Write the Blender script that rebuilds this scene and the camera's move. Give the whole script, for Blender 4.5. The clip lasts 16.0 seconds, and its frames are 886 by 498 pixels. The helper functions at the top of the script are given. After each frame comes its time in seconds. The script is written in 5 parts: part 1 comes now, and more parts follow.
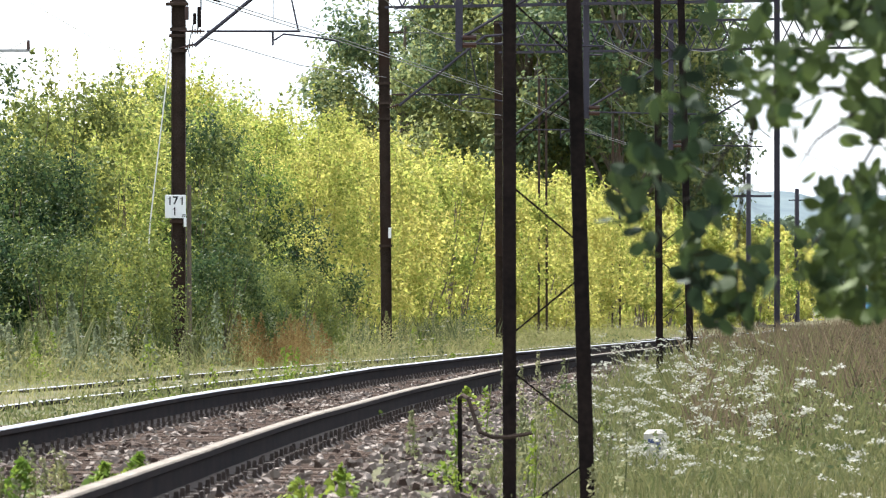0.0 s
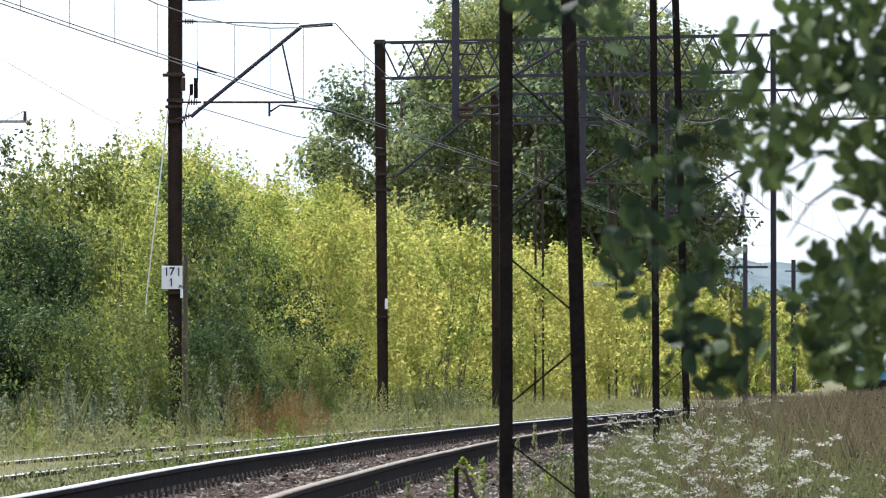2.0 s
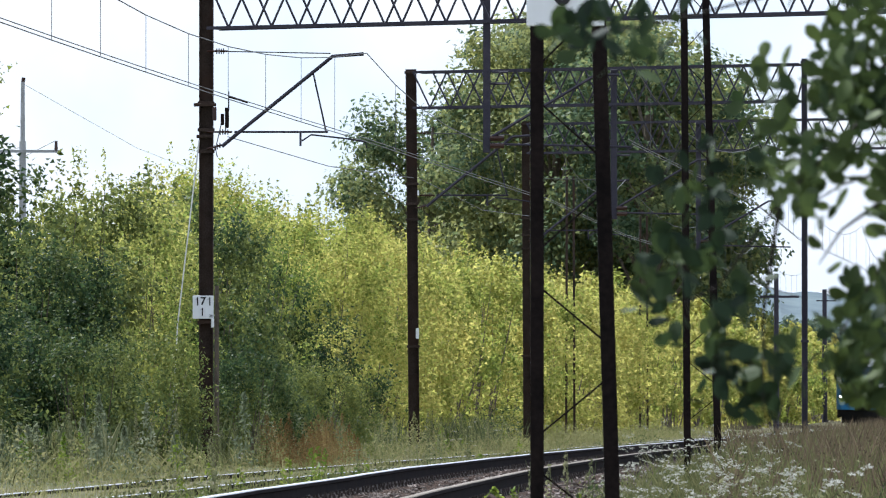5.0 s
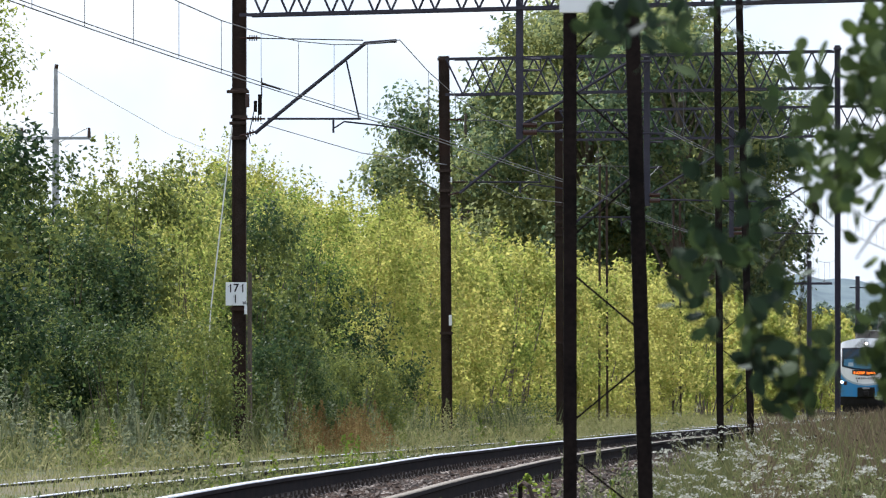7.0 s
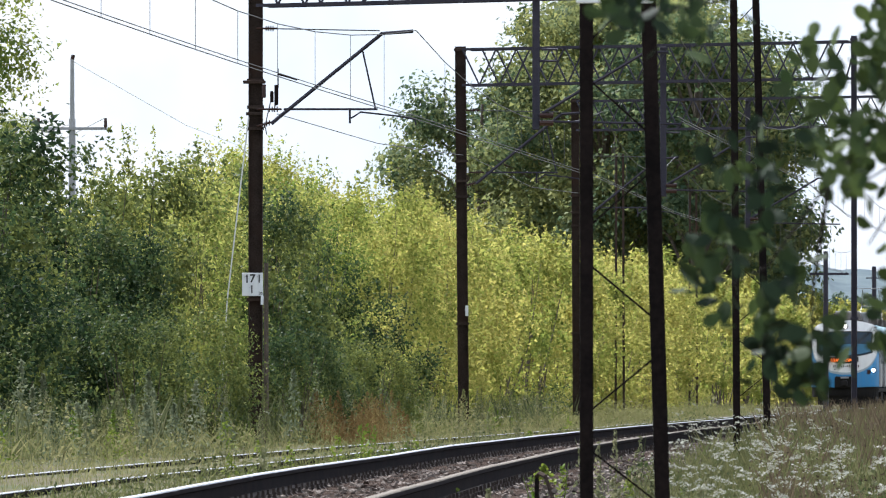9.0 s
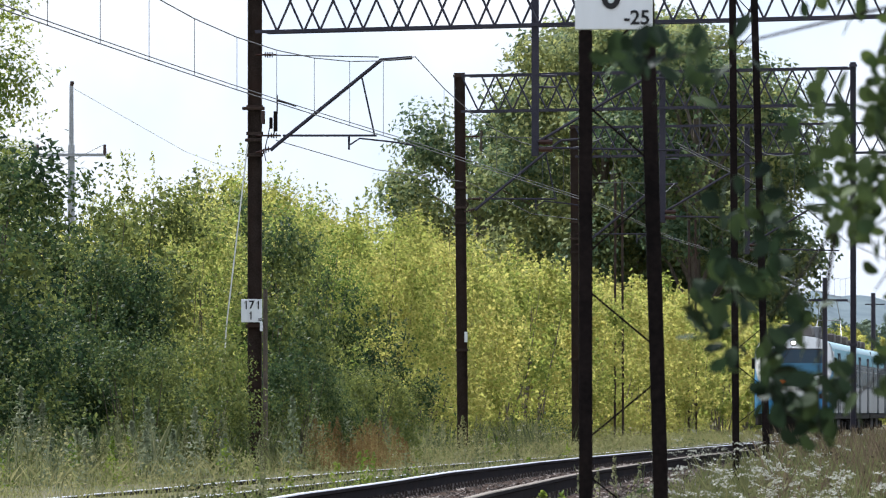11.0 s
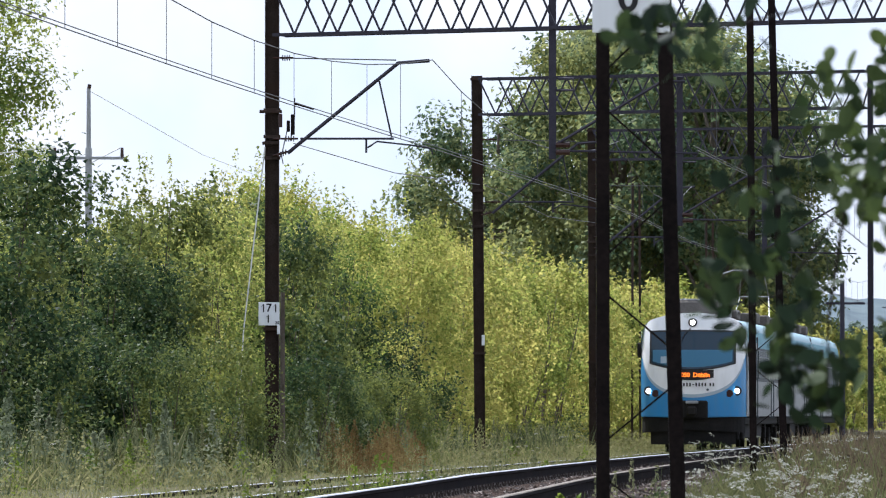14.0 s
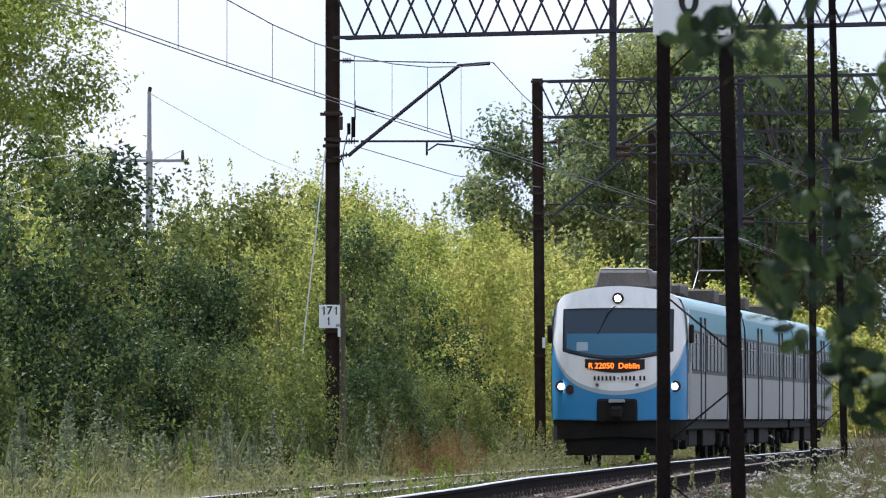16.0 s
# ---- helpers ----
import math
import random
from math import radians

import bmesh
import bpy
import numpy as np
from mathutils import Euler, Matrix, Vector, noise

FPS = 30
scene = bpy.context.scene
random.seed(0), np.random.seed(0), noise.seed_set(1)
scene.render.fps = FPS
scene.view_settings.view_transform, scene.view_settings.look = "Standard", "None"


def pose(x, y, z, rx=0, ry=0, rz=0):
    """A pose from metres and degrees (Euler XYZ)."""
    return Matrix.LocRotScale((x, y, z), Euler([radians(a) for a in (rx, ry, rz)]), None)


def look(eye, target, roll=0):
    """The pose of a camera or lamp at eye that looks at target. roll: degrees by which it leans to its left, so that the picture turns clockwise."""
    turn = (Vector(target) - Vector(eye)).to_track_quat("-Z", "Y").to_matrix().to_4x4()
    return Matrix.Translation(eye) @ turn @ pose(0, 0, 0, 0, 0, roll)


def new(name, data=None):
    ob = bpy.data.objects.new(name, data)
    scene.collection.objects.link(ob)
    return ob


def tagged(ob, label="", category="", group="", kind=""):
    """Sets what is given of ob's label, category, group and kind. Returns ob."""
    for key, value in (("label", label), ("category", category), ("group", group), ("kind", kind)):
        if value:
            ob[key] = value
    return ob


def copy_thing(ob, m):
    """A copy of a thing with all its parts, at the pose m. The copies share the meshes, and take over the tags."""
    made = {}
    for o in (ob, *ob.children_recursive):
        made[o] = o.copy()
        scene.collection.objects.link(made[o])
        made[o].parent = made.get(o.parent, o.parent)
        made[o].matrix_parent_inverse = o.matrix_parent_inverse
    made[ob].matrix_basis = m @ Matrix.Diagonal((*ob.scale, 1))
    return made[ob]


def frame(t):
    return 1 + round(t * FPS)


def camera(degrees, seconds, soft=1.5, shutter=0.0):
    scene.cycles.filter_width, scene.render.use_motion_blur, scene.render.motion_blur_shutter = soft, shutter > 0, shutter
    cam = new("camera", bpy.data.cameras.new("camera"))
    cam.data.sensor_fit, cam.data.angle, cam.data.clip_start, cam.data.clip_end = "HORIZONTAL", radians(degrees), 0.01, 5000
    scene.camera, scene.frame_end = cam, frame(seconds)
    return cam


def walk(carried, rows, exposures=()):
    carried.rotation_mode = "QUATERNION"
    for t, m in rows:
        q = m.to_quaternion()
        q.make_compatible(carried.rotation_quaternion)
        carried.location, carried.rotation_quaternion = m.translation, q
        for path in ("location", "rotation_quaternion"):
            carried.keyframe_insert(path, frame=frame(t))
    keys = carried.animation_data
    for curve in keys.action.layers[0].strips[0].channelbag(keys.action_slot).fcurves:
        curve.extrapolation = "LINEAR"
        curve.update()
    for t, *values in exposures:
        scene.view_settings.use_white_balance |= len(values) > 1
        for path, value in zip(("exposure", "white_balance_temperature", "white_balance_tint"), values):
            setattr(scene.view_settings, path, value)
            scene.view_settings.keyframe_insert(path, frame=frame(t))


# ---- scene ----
# ======== camera and its walk: a long lens, hand held, that pans and tilts from one spot ========
cam = camera(2 * math.degrees(math.atan(784 / 14500)), 16.0, soft=1.15)
cam.data.dof.use_dof, cam.data.dof.focus_distance, cam.data.dof.aperture_fstop = True, 120.0, 32.0
EYE = (0.0, 0.0, 1.6)
# seconds, degrees turned to the left of +Y, degrees tilted up
TURNS = [
    (0, 0.0000, 0.4149),
    (0.5, 0.0122, 0.5362),
    (1, 0.0427, 0.5603),
    (1.5, 0.0486, 0.6389),
    (2, -0.0241, 0.9111),
    (2.5, -0.0846, 1.0924),
    (3, -0.1146, 1.1710),
    (3.5, -0.0605, 1.1833),
    (4, 0.0427, 1.1833),
    (4.5, 0.1272, 1.1529),
    (7, 0.4236, 1.0261),
    (7.5, 0.5022, 0.9897),
    (8, 0.5567, 0.9656),
    (8.5, 0.5567, 0.9656),
    (9, 0.5386, 0.9593),
    (11.5, 0.5326, 1.1651),
    (12, 0.5931, 1.1651),
    (12.5, 0.5990, 1.1592),
    (13, 0.6113, 1.1651),
    (13.5, 0.6294, 1.1592),
    (14, 0.6535, 1.1651),
    (14.5, 0.7021, 1.1774),
    (15, 0.7626, 1.1774),
    (15.5, 0.8353, 1.1651),
    (16, 1.0770, 1.1833),
]
walk(cam, [(t, pose(*EYE, 90 + up, 0, left)) for t, left, up in TURNS],
     exposures=[(0.0, 1.66, 6300, 10), (1.5, 1.48, 6250, 10), (2.5, 1.05, 5850, 11), (4.5, 0.98, 5800, 11), (9.0, 1.0, 6000, 12), (12.0, 0.92, 5850, 13), (16.0, 0.88, 5800, 15)])

# ======== daylight ========
SUN = Vector((-0.34, 0.46, 0.82)).normalized()
world = bpy.data.worlds.new("world")
scene.world = world
world.use_nodes = True
wn = world.node_tree
wn.nodes.clear()
sky = wn.nodes.new("ShaderNodeTexSky")
sky.sky_type, sky.sun_disc = "NISHITA", False
sky.sun_elevation = math.asin(SUN.z)
sky.sun_rotation = math.atan2(SUN.x, SUN.y)
sky.air_density, sky.dust_density, sky.ozone_density = 1.0, 0.8, 1.5
bg = wn.nodes.new("ShaderNodeBackground")
bg.inputs["Strength"].default_value = 0.06
wout = wn.nodes.new("ShaderNodeOutputWorld")
# thin bright summer cloud over the blue
wtc = wn.nodes.new("ShaderNodeTexCoord")
wno = wn.nodes.new("ShaderNodeTexNoise")
wno.inputs["Scale"].default_value, wno.inputs["Detail"].default_value = 22.0, 5.0
wrp = wn.nodes.new("ShaderNodeValToRGB")
wrp.color_ramp.elements[0].position, wrp.color_ramp.elements[1].position = 0.40, 0.58
wrp.color_ramp.elements[0].color, wrp.color_ramp.elements[1].color = (0.80, 0.895, 1.0, 1), (0.99, 0.985, 0.99, 1)
wsc = wn.nodes.new("ShaderNodeVectorMath")
wsc.operation = "SCALE"
wsc.inputs["Scale"].default_value = 10.3
wmx = wn.nodes.new("ShaderNodeMix")
wmx.data_type = "RGBA"
wmx.inputs[0].default_value = 0.85
wn.links.new(wtc.outputs["Generated"], wno.inputs["Vector"])
wn.links.new(wno.outputs["Fac"], wrp.inputs["Fac"])
wn.links.new(wrp.outputs["Color"], wsc.inputs[0])
wn.links.new(wsc.outputs["Vector"], wmx.inputs[7])
wn.links.new(sky.outputs[0], wmx.inputs[6])
wn.links.new(wmx.outputs[2], bg.inputs["Color"])
wn.links.new(bg.outputs[0], wout.inputs["Surface"])
sun = new("sun", bpy.data.lights.new("sun", "SUN"))
sun.data.energy, sun.data.angle, sun.data.color = 5.0, radians(0.6), (1.0, 0.96, 0.89)
sun.matrix_world = look(SUN * 50, (0, 0, 0))


# ======== materials ========
def material(name, rough=0.6, metal=0.0):
    m = bpy.data.materials.new(name)
    m.use_nodes = True
    b = m.node_tree.nodes["Principled BSDF"]
    b.inputs["Roughness"].default_value = rough
    b.inputs["Metallic"].default_value = metal
    b.inputs["Specular IOR Level"].default_value = 0.25
    return m, m.node_tree, b


def mottled(name, c1, c2, scale=4.0, fine=60.0, rough=0.7, metal=0.0, bump=0.3, depth=0.01, stain=None, stretch=(1, 1, 1)):
    """Two tones at a coarse and a fine scale, with fine relief; stain: a third tone in patches."""
    m, nt, b = material(name, rough, metal)
    tc = nt.nodes.new("ShaderNodeTexCoord")
    mp = nt.nodes.new("ShaderNodeMapping")
    mp.inputs["Scale"].default_value = stretch
    nt.links.new(tc.outputs["Object"], mp.inputs["Vector"])
    n1, n2 = nt.nodes.new("ShaderNodeTexNoise"), nt.nodes.new("ShaderNodeTexNoise")
    n1.inputs["Scale"].default_value, n2.inputs["Scale"].default_value = scale, fine
    n1.inputs["Detail"].default_value = n2.inputs["Detail"].default_value = 5
    for n in (n1, n2):
        nt.links.new(mp.outputs[0], n.inputs["Vector"])
    ad = nt.nodes.new("ShaderNodeMath")
    ad.operation = "MULTIPLY_ADD"
    ad.inputs[1].default_value, ad.inputs[2].default_value = 0.5, 0.0
    nt.links.new(n1.outputs["Fac"], ad.inputs[0])
    a2 = nt.nodes.new("ShaderNodeMath")
    a2.operation = "MULTIPLY_ADD"
    a2.inputs[1].default_value = 0.5
    nt.links.new(n2.outputs["Fac"], a2.inputs[0])
    nt.links.new(ad.outputs[0], a2.inputs[2])
    r = nt.nodes.new("ShaderNodeValToRGB")
    r.color_ramp.elements[0].position, r.color_ramp.elements[1].position = 0.36, 0.64
    r.color_ramp.elements[0].color, r.color_ramp.elements[1].color = (*c1, 1), (*c2, 1)
    nt.links.new(a2.outputs[0], r.inputs["Fac"])
    col = r.outputs["Color"]
    if stain:
        n3 = nt.nodes.new("ShaderNodeTexNoise")
        n3.inputs["Scale"].default_value, n3.inputs["Detail"].default_value = scale * 0.4, 6
        nt.links.new(mp.outputs[0], n3.inputs["Vector"])
        r3 = nt.nodes.new("ShaderNodeValToRGB")
        r3.color_ramp.elements[0].position, r3.color_ramp.elements[1].position = 0.5, 0.62
        nt.links.new(n3.outputs["Fac"], r3.inputs["Fac"])
        mx = nt.nodes.new("ShaderNodeMix")
        mx.data_type = "RGBA"
        mx.inputs[7].default_value = (*stain, 1)
        nt.links.new(r3.outputs["Color"], mx.inputs[0])
        nt.links.new(col, mx.inputs[6])
        col = mx.outputs[2]
    nt.links.new(col, b.inputs["Base Color"])
    bp = nt.nodes.new("ShaderNodeBump")
    bp.inputs["Strength"].default_value, bp.inputs["Distance"].default_value = bump, depth
    nt.links.new(n2.outputs["Fac"], bp.inputs["Height"])
    nt.links.new(bp.outputs[0], b.inputs["Normal"])
    return m


def leafy(name, tones, translucent=0.35, rough=0.5, patch=0.25, spec=0.12):
    """Foliage: a tone for each leaf at random, drifting over the plant, thin enough to let light through."""
    m, nt, b = material(name, rough)
    b.inputs["Specular IOR Level"].default_value = spec
    geo = nt.nodes.new("ShaderNodeNewGeometry")
    oi = nt.nodes.new("ShaderNodeObjectInfo")
    n = nt.nodes.new("ShaderNodeTexNoise")
    n.inputs["Scale"].default_value = patch
    nt.links.new(geo.outputs["Position"], n.inputs["Vector"])
    a = nt.nodes.new("ShaderNodeMath")
    a.operation = "MULTIPLY_ADD"
    a.inputs[1].default_value = 0.50
    nt.links.new(geo.outputs["Random Per Island"], a.inputs[0])
    s = nt.nodes.new("ShaderNodeMath")
    s.operation = "MULTIPLY_ADD"
    s.inputs[1].default_value, s.inputs[2].default_value = 1.5, -0.68
    nt.links.new(n.outputs["Fac"], s.inputs[0])
    nt.links.new(s.outputs[0], a.inputs[2])
    o = nt.nodes.new("ShaderNodeMath")
    o.operation = "MULTIPLY_ADD"
    o.inputs[1].default_value = 0.55
    nt.links.new(oi.outputs["Random"], o.inputs[0])
    nt.links.new(a.outputs[0], o.inputs[2])
    r = nt.nodes.new("ShaderNodeValToRGB")
    els = r.color_ramp.elements
    for i, t in enumerate(tones):
        e = els[i] if i < 2 else els.new(0.5)
        e.position, e.color = i / (len(tones) - 1), (*t, 1)
    nt.links.new(o.outputs[0], r.inputs["Fac"])
    nt.links.new(r.outputs["Color"], b.inputs["Base Color"])
    tr = nt.nodes.new("ShaderNodeBsdfTranslucent")
    nt.links.new(r.outputs["Color"], tr.inputs["Color"])
    mx = nt.nodes.new("ShaderNodeMixShader")
    mx.inputs[0].default_value = translucent
    nt.links.new(b.outputs[0], mx.inputs[1])
    nt.links.new(tr.outputs[0], mx.inputs[2])
    nt.links.new(mx.outputs[0], nt.nodes["Material Output"].inputs["Surface"])
    return m


def painted(name, color, rough=0.35, dirt=(0.2, 0.18, 0.15), amount=0.25, metal=0.0, coat=0.0):
    """Paint with faint dirt in streaks."""
    m, nt, b = material(name, rough, metal)
    b.inputs["Coat Weight"].default_value = coat
    tc = nt.nodes.new("ShaderNodeTexCoord")
    mp = nt.nodes.new("ShaderNodeMapping")
    mp.inputs["Scale"].default_value = (3, 3, 0.6)
    n = nt.nodes.new("ShaderNodeTexNoise")
    n.inputs["Scale"].default_value, n.inputs["Detail"].default_value = 2.5, 8
    nt.links.new(tc.outputs["Object"], mp.inputs[0])
    nt.links.new(mp.outputs[0], n.inputs["Vector"])
    r = nt.nodes.new("ShaderNodeValToRGB")
    r.color_ramp.elements[0].position, r.color_ramp.elements[1].position = 0.42, 0.75
    r.color_ramp.elements[1].color = (amount, amount, amount, 1)
    nt.links.new(n.outputs["Fac"], r.inputs["Fac"])
    mx = nt.nodes.new("ShaderNodeMix")
    mx.data_type = "RGBA"
    mx.inputs[6].default_value, mx.inputs[7].default_value = (*color, 1), (*dirt, 1)
    nt.links.new(r.outputs["Color"], mx.inputs[0])
    nt.links.new(mx.outputs[2], b.inputs["Base Color"])
    return m


def glowing(name, color, strength):
    m, nt, b = material(name, 0.3)
    b.inputs["Base Color"].default_value = (*color, 1)
    b.inputs["Emission Color"].default_value = (*color, 1)
    b.inputs["Emission Strength"].default_value = strength
    return m


M_GROUND = mottled("soil", (0.05, 0.045, 0.02), (0.10, 0.085, 0.04), 0.6, 14, 0.95, bump=0.6, depth=0.03, stain=(0.05, 0.06, 0.02))
M_BALLAST_BED = mottled("ballast_bed", (0.020, 0.015, 0.013), (0.058, 0.043, 0.036), 3, 35, 0.95, bump=0.8, depth=0.03, stain=(0.08, 0.045, 0.033))

M_SLEEPER = mottled("old_timber", (0.03, 0.021, 0.018), (0.085, 0.062, 0.05), 5, 50, 0.9, bump=0.7, depth=0.01, stretch=(0.4, 3, 3))
# Rusty sides, with the shade below the rail head put into near-black.
M_RAIL_SIDE = mottled("shaded_rusty_rail", (0.006, 0.006, 0.009), (0.020, 0.015, 0.016), 3, 70, 0.85, metal=0.0, bump=0.3, depth=0.003)
M_RAIL_TOP = mottled("polished_rail", (0.30, 0.31, 0.34), (0.44, 0.45, 0.48), 2, 80, 0.5, metal=1.0, bump=0.05, depth=0.001)
M_RAIL_DULL = mottled("weathered_rail_top", (0.12, 0.105, 0.09), (0.22, 0.195, 0.17), 2, 80, 0.75, metal=0.0, bump=0.1, depth=0.001)
M_STEEL = mottled("brown_painted_steel", (0.024, 0.018, 0.015), (0.066, 0.048, 0.040), 3, 40, 0.6, metal=0.0, bump=0.25, depth=0.004, stain=(0.05, 0.032, 0.025))
M_FOOT = mottled("rusty_rail_foot", (0.025, 0.019, 0.017), (0.065, 0.048, 0.040), 4, 60, 0.9, bump=0.2, depth=0.002)
M_CLIP = mottled("rusty_fastening", (0.018, 0.014, 0.013), (0.05, 0.038, 0.033), 6, 70, 0.85, bump=0.3, depth=0.002)
M_DARKSTEEL = mottled("dark_painted_steel", (0.006, 0.005, 0.005), (0.018, 0.013, 0.012), 3, 40, 0.5, bump=0.25, depth=0.003)
M_TRUSS = mottled("blue_grey_steel", (0.025, 0.025, 0.04), (0.05, 0.045, 0.06), 2, 40, 0.5, metal=0.2, bump=0.2, depth=0.003)
M_GREYSTEEL = mottled("galvanised_steel", (0.25, 0.26, 0.27), (0.38, 0.39, 0.40), 3, 40, 0.5, metal=0.4, bump=0.15, depth=0.003)
M_WIRE = mottled("copper_wire", (0.07, 0.07, 0.075), (0.13, 0.13, 0.135), 3, 40, 0.6, metal=0.0, bump=0.1, depth=0.001)
M_WHITEWIRE = mottled("pale_wire", (0.55, 0.55, 0.52), (0.7, 0.7, 0.66), 3, 40, 0.5, bump=0.1, depth=0.001)
M_CONCRETE = mottled("weathered_concrete", (0.30, 0.29, 0.26), (0.45, 0.43, 0.39), 2, 40, 0.9, bump=0.4, depth=0.004, stain=(0.22, 0.20, 0.15))
M_WHITE = painted("white_enamel", (0.80, 0.82, 0.84), 0.35, amount=0.12)
M_BLACK = painted("black_lettering", (0.012, 0.012, 0.015), 0.5, amount=0.1)
M_INSUL = mottled("brown_porcelain", (0.03, 0.015, 0.012), (0.06, 0.03, 0.025), 4, 30, 0.2, bump=0.05, depth=0.001)
M_BARK = mottled("grey_bark", (0.06, 0.05, 0.04), (0.17, 0.14, 0.11), 4, 40, 0.95, bump=0.8, depth=0.02, stretch=(3, 3, 0.6))
M_STONE = leafy("ballast_stone", [(0.020, 0.013, 0.011), (0.042, 0.028, 0.023), (0.066, 0.050, 0.043), (0.23, 0.20, 0.18)], 0.0, 0.9, patch=1.5)
M_BIRCH = leafy("birch_leaves", [(0.075, 0.125, 0.030), (0.16, 0.22, 0.048), (0.28, 0.315, 0.072), (0.44, 0.41, 0.12)], 0.60, 0.55, patch=0.4, spec=0.06)
# Yellower birch, with the sunlight on the far hedge put into brighter tones.
M_GOLD = leafy("yellow_sunlit_birch_leaves", [(0.11, 0.155, 0.036), (0.225, 0.265, 0.056), (0.355, 0.36, 0.086), (0.49, 0.435, 0.13)], 0.62, 0.55, patch=0.4, spec=0.06)
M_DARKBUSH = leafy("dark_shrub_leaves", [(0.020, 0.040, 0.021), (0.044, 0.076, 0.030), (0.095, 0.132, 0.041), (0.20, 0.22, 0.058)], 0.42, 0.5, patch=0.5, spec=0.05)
M_OAK = leafy("oak_leaves", [(0.05, 0.086, 0.052), (0.095, 0.14, 0.072), (0.155, 0.198, 0.084), (0.33, 0.335, 0.115)], 0.50, 0.5, patch=0.22, spec=0.05)
# Sunlight on the left tree is put into these lighter leaf tones.
M_LIME = leafy("sunlit_tree_leaves", [(0.075, 0.125, 0.036), (0.15, 0.215, 0.054), (0.23, 0.285, 0.066), (0.33, 0.35, 0.085)], 0.55, 0.5, spec=0.06)
# Far trees: the haze of distance is mixed into paler, bluer leaf tones.
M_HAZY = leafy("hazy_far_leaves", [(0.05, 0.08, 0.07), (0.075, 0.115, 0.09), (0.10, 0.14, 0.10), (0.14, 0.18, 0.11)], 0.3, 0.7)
M_NEARLEAF = leafy("glossy_near_leaves", [(0.014, 0.025, 0.016), (0.024, 0.043, 0.020), (0.042, 0.072, 0.025), (0.10, 0.14, 0.040)], 0.26, 0.62, patch=5, spec=0.14)
M_TWIG = mottled("dark_twig_bark", (0.015, 0.013, 0.012), (0.045, 0.038, 0.032), 8, 60, 0.9, bump=0.4, depth=0.002)
M_VERGE = leafy("sunny_verge_herbs", [(0.064, 0.082, 0.029), (0.116, 0.136, 0.049), (0.176, 0.187, 0.073), (0.275, 0.26, 0.125)], 0.42, 0.7, patch=0.6, spec=0.06)
M_GRASS = leafy("green_grass", [(0.027, 0.042, 0.017), (0.052, 0.073, 0.028), (0.09, 0.107, 0.042), (0.17, 0.165, 0.075)], 0.35, 0.7, patch=0.5, spec=0.1)
M_DRYGRASS = leafy("dry_seeding_grass", [(0.04, 0.034, 0.021), (0.066, 0.053, 0.035), (0.096, 0.072, 0.049), (0.17, 0.132, 0.086)], 0.3, 0.7, patch=0.5, spec=0.06)
M_RUST = leafy("rust_brown_sorrel", [(0.12, 0.075, 0.030), (0.16, 0.10, 0.040), (0.20, 0.13, 0.05), (0.22, 0.18, 0.075)], 0.35, 0.7, spec=0.05)
M_MUGWORT = leafy("grey_green_weeds", [(0.06, 0.076, 0.036), (0.108, 0.126, 0.060), (0.165, 0.178, 0.09), (0.26, 0.255, 0.145)], 0.35, 0.7, spec=0.06)
M_SILVER = leafy("silvery_mugwort", [(0.08, 0.105, 0.06), (0.12, 0.15, 0.09), (0.17, 0.20, 0.125), (0.24, 0.265, 0.17)], 0.35, 0.7, spec=0.05)
M_WEED = leafy("bright_weed_leaves", [(0.06, 0.11, 0.018), (0.10, 0.165, 0.024), (0.145, 0.21, 0.03), (0.22, 0.26, 0.048)], 0.4, 0.5, patch=2, spec=0.06)
M_PETAL = leafy("white_umbel_petals", [(0.18, 0.19, 0.15), (0.25, 0.26, 0.21), (0.33, 0.33, 0.29), (0.43, 0.43, 0.39)], 0.3, 0.7)
# Hill colour with the distance haze painted in as blue-grey.
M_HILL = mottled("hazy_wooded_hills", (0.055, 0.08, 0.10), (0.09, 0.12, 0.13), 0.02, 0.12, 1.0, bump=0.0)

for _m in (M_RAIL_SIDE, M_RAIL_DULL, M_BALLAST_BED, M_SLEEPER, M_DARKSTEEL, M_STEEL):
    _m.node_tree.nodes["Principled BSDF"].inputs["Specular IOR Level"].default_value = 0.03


# ======== builders ========
def part(name, bm, mat, parent=None, label="", smooth=False):
    me = bpy.data.meshes.new(name)
    bm.to_mesh(me)
    bm.free()
    for m in (mat if isinstance(mat, (list, tuple)) else [mat]):
        me.materials.append(m)
    if smooth:
        me.polygons.foreach_set("use_smooth", [True] * len(me.polygons))
    ob = new(name, me)
    ob.parent = parent
    if label:
        tagged(ob, label)
    return ob


def raw(name, verts, faces, mat, parent=None, label=""):
    """One mesh from arrays of vertices and faces."""
    me = bpy.data.meshes.new(name)
    me.from_pydata(verts, [], faces)
    me.materials.append(mat)
    ob = new(name, me)
    ob.parent = parent
    if label:
        tagged(ob, label)
    return ob


def thing(name, m, label, category, group="", kind=""):
    e = new(name)
    e.empty_display_size = 0.2
    e.matrix_world = m
    return tagged(e, label, category, group, kind)


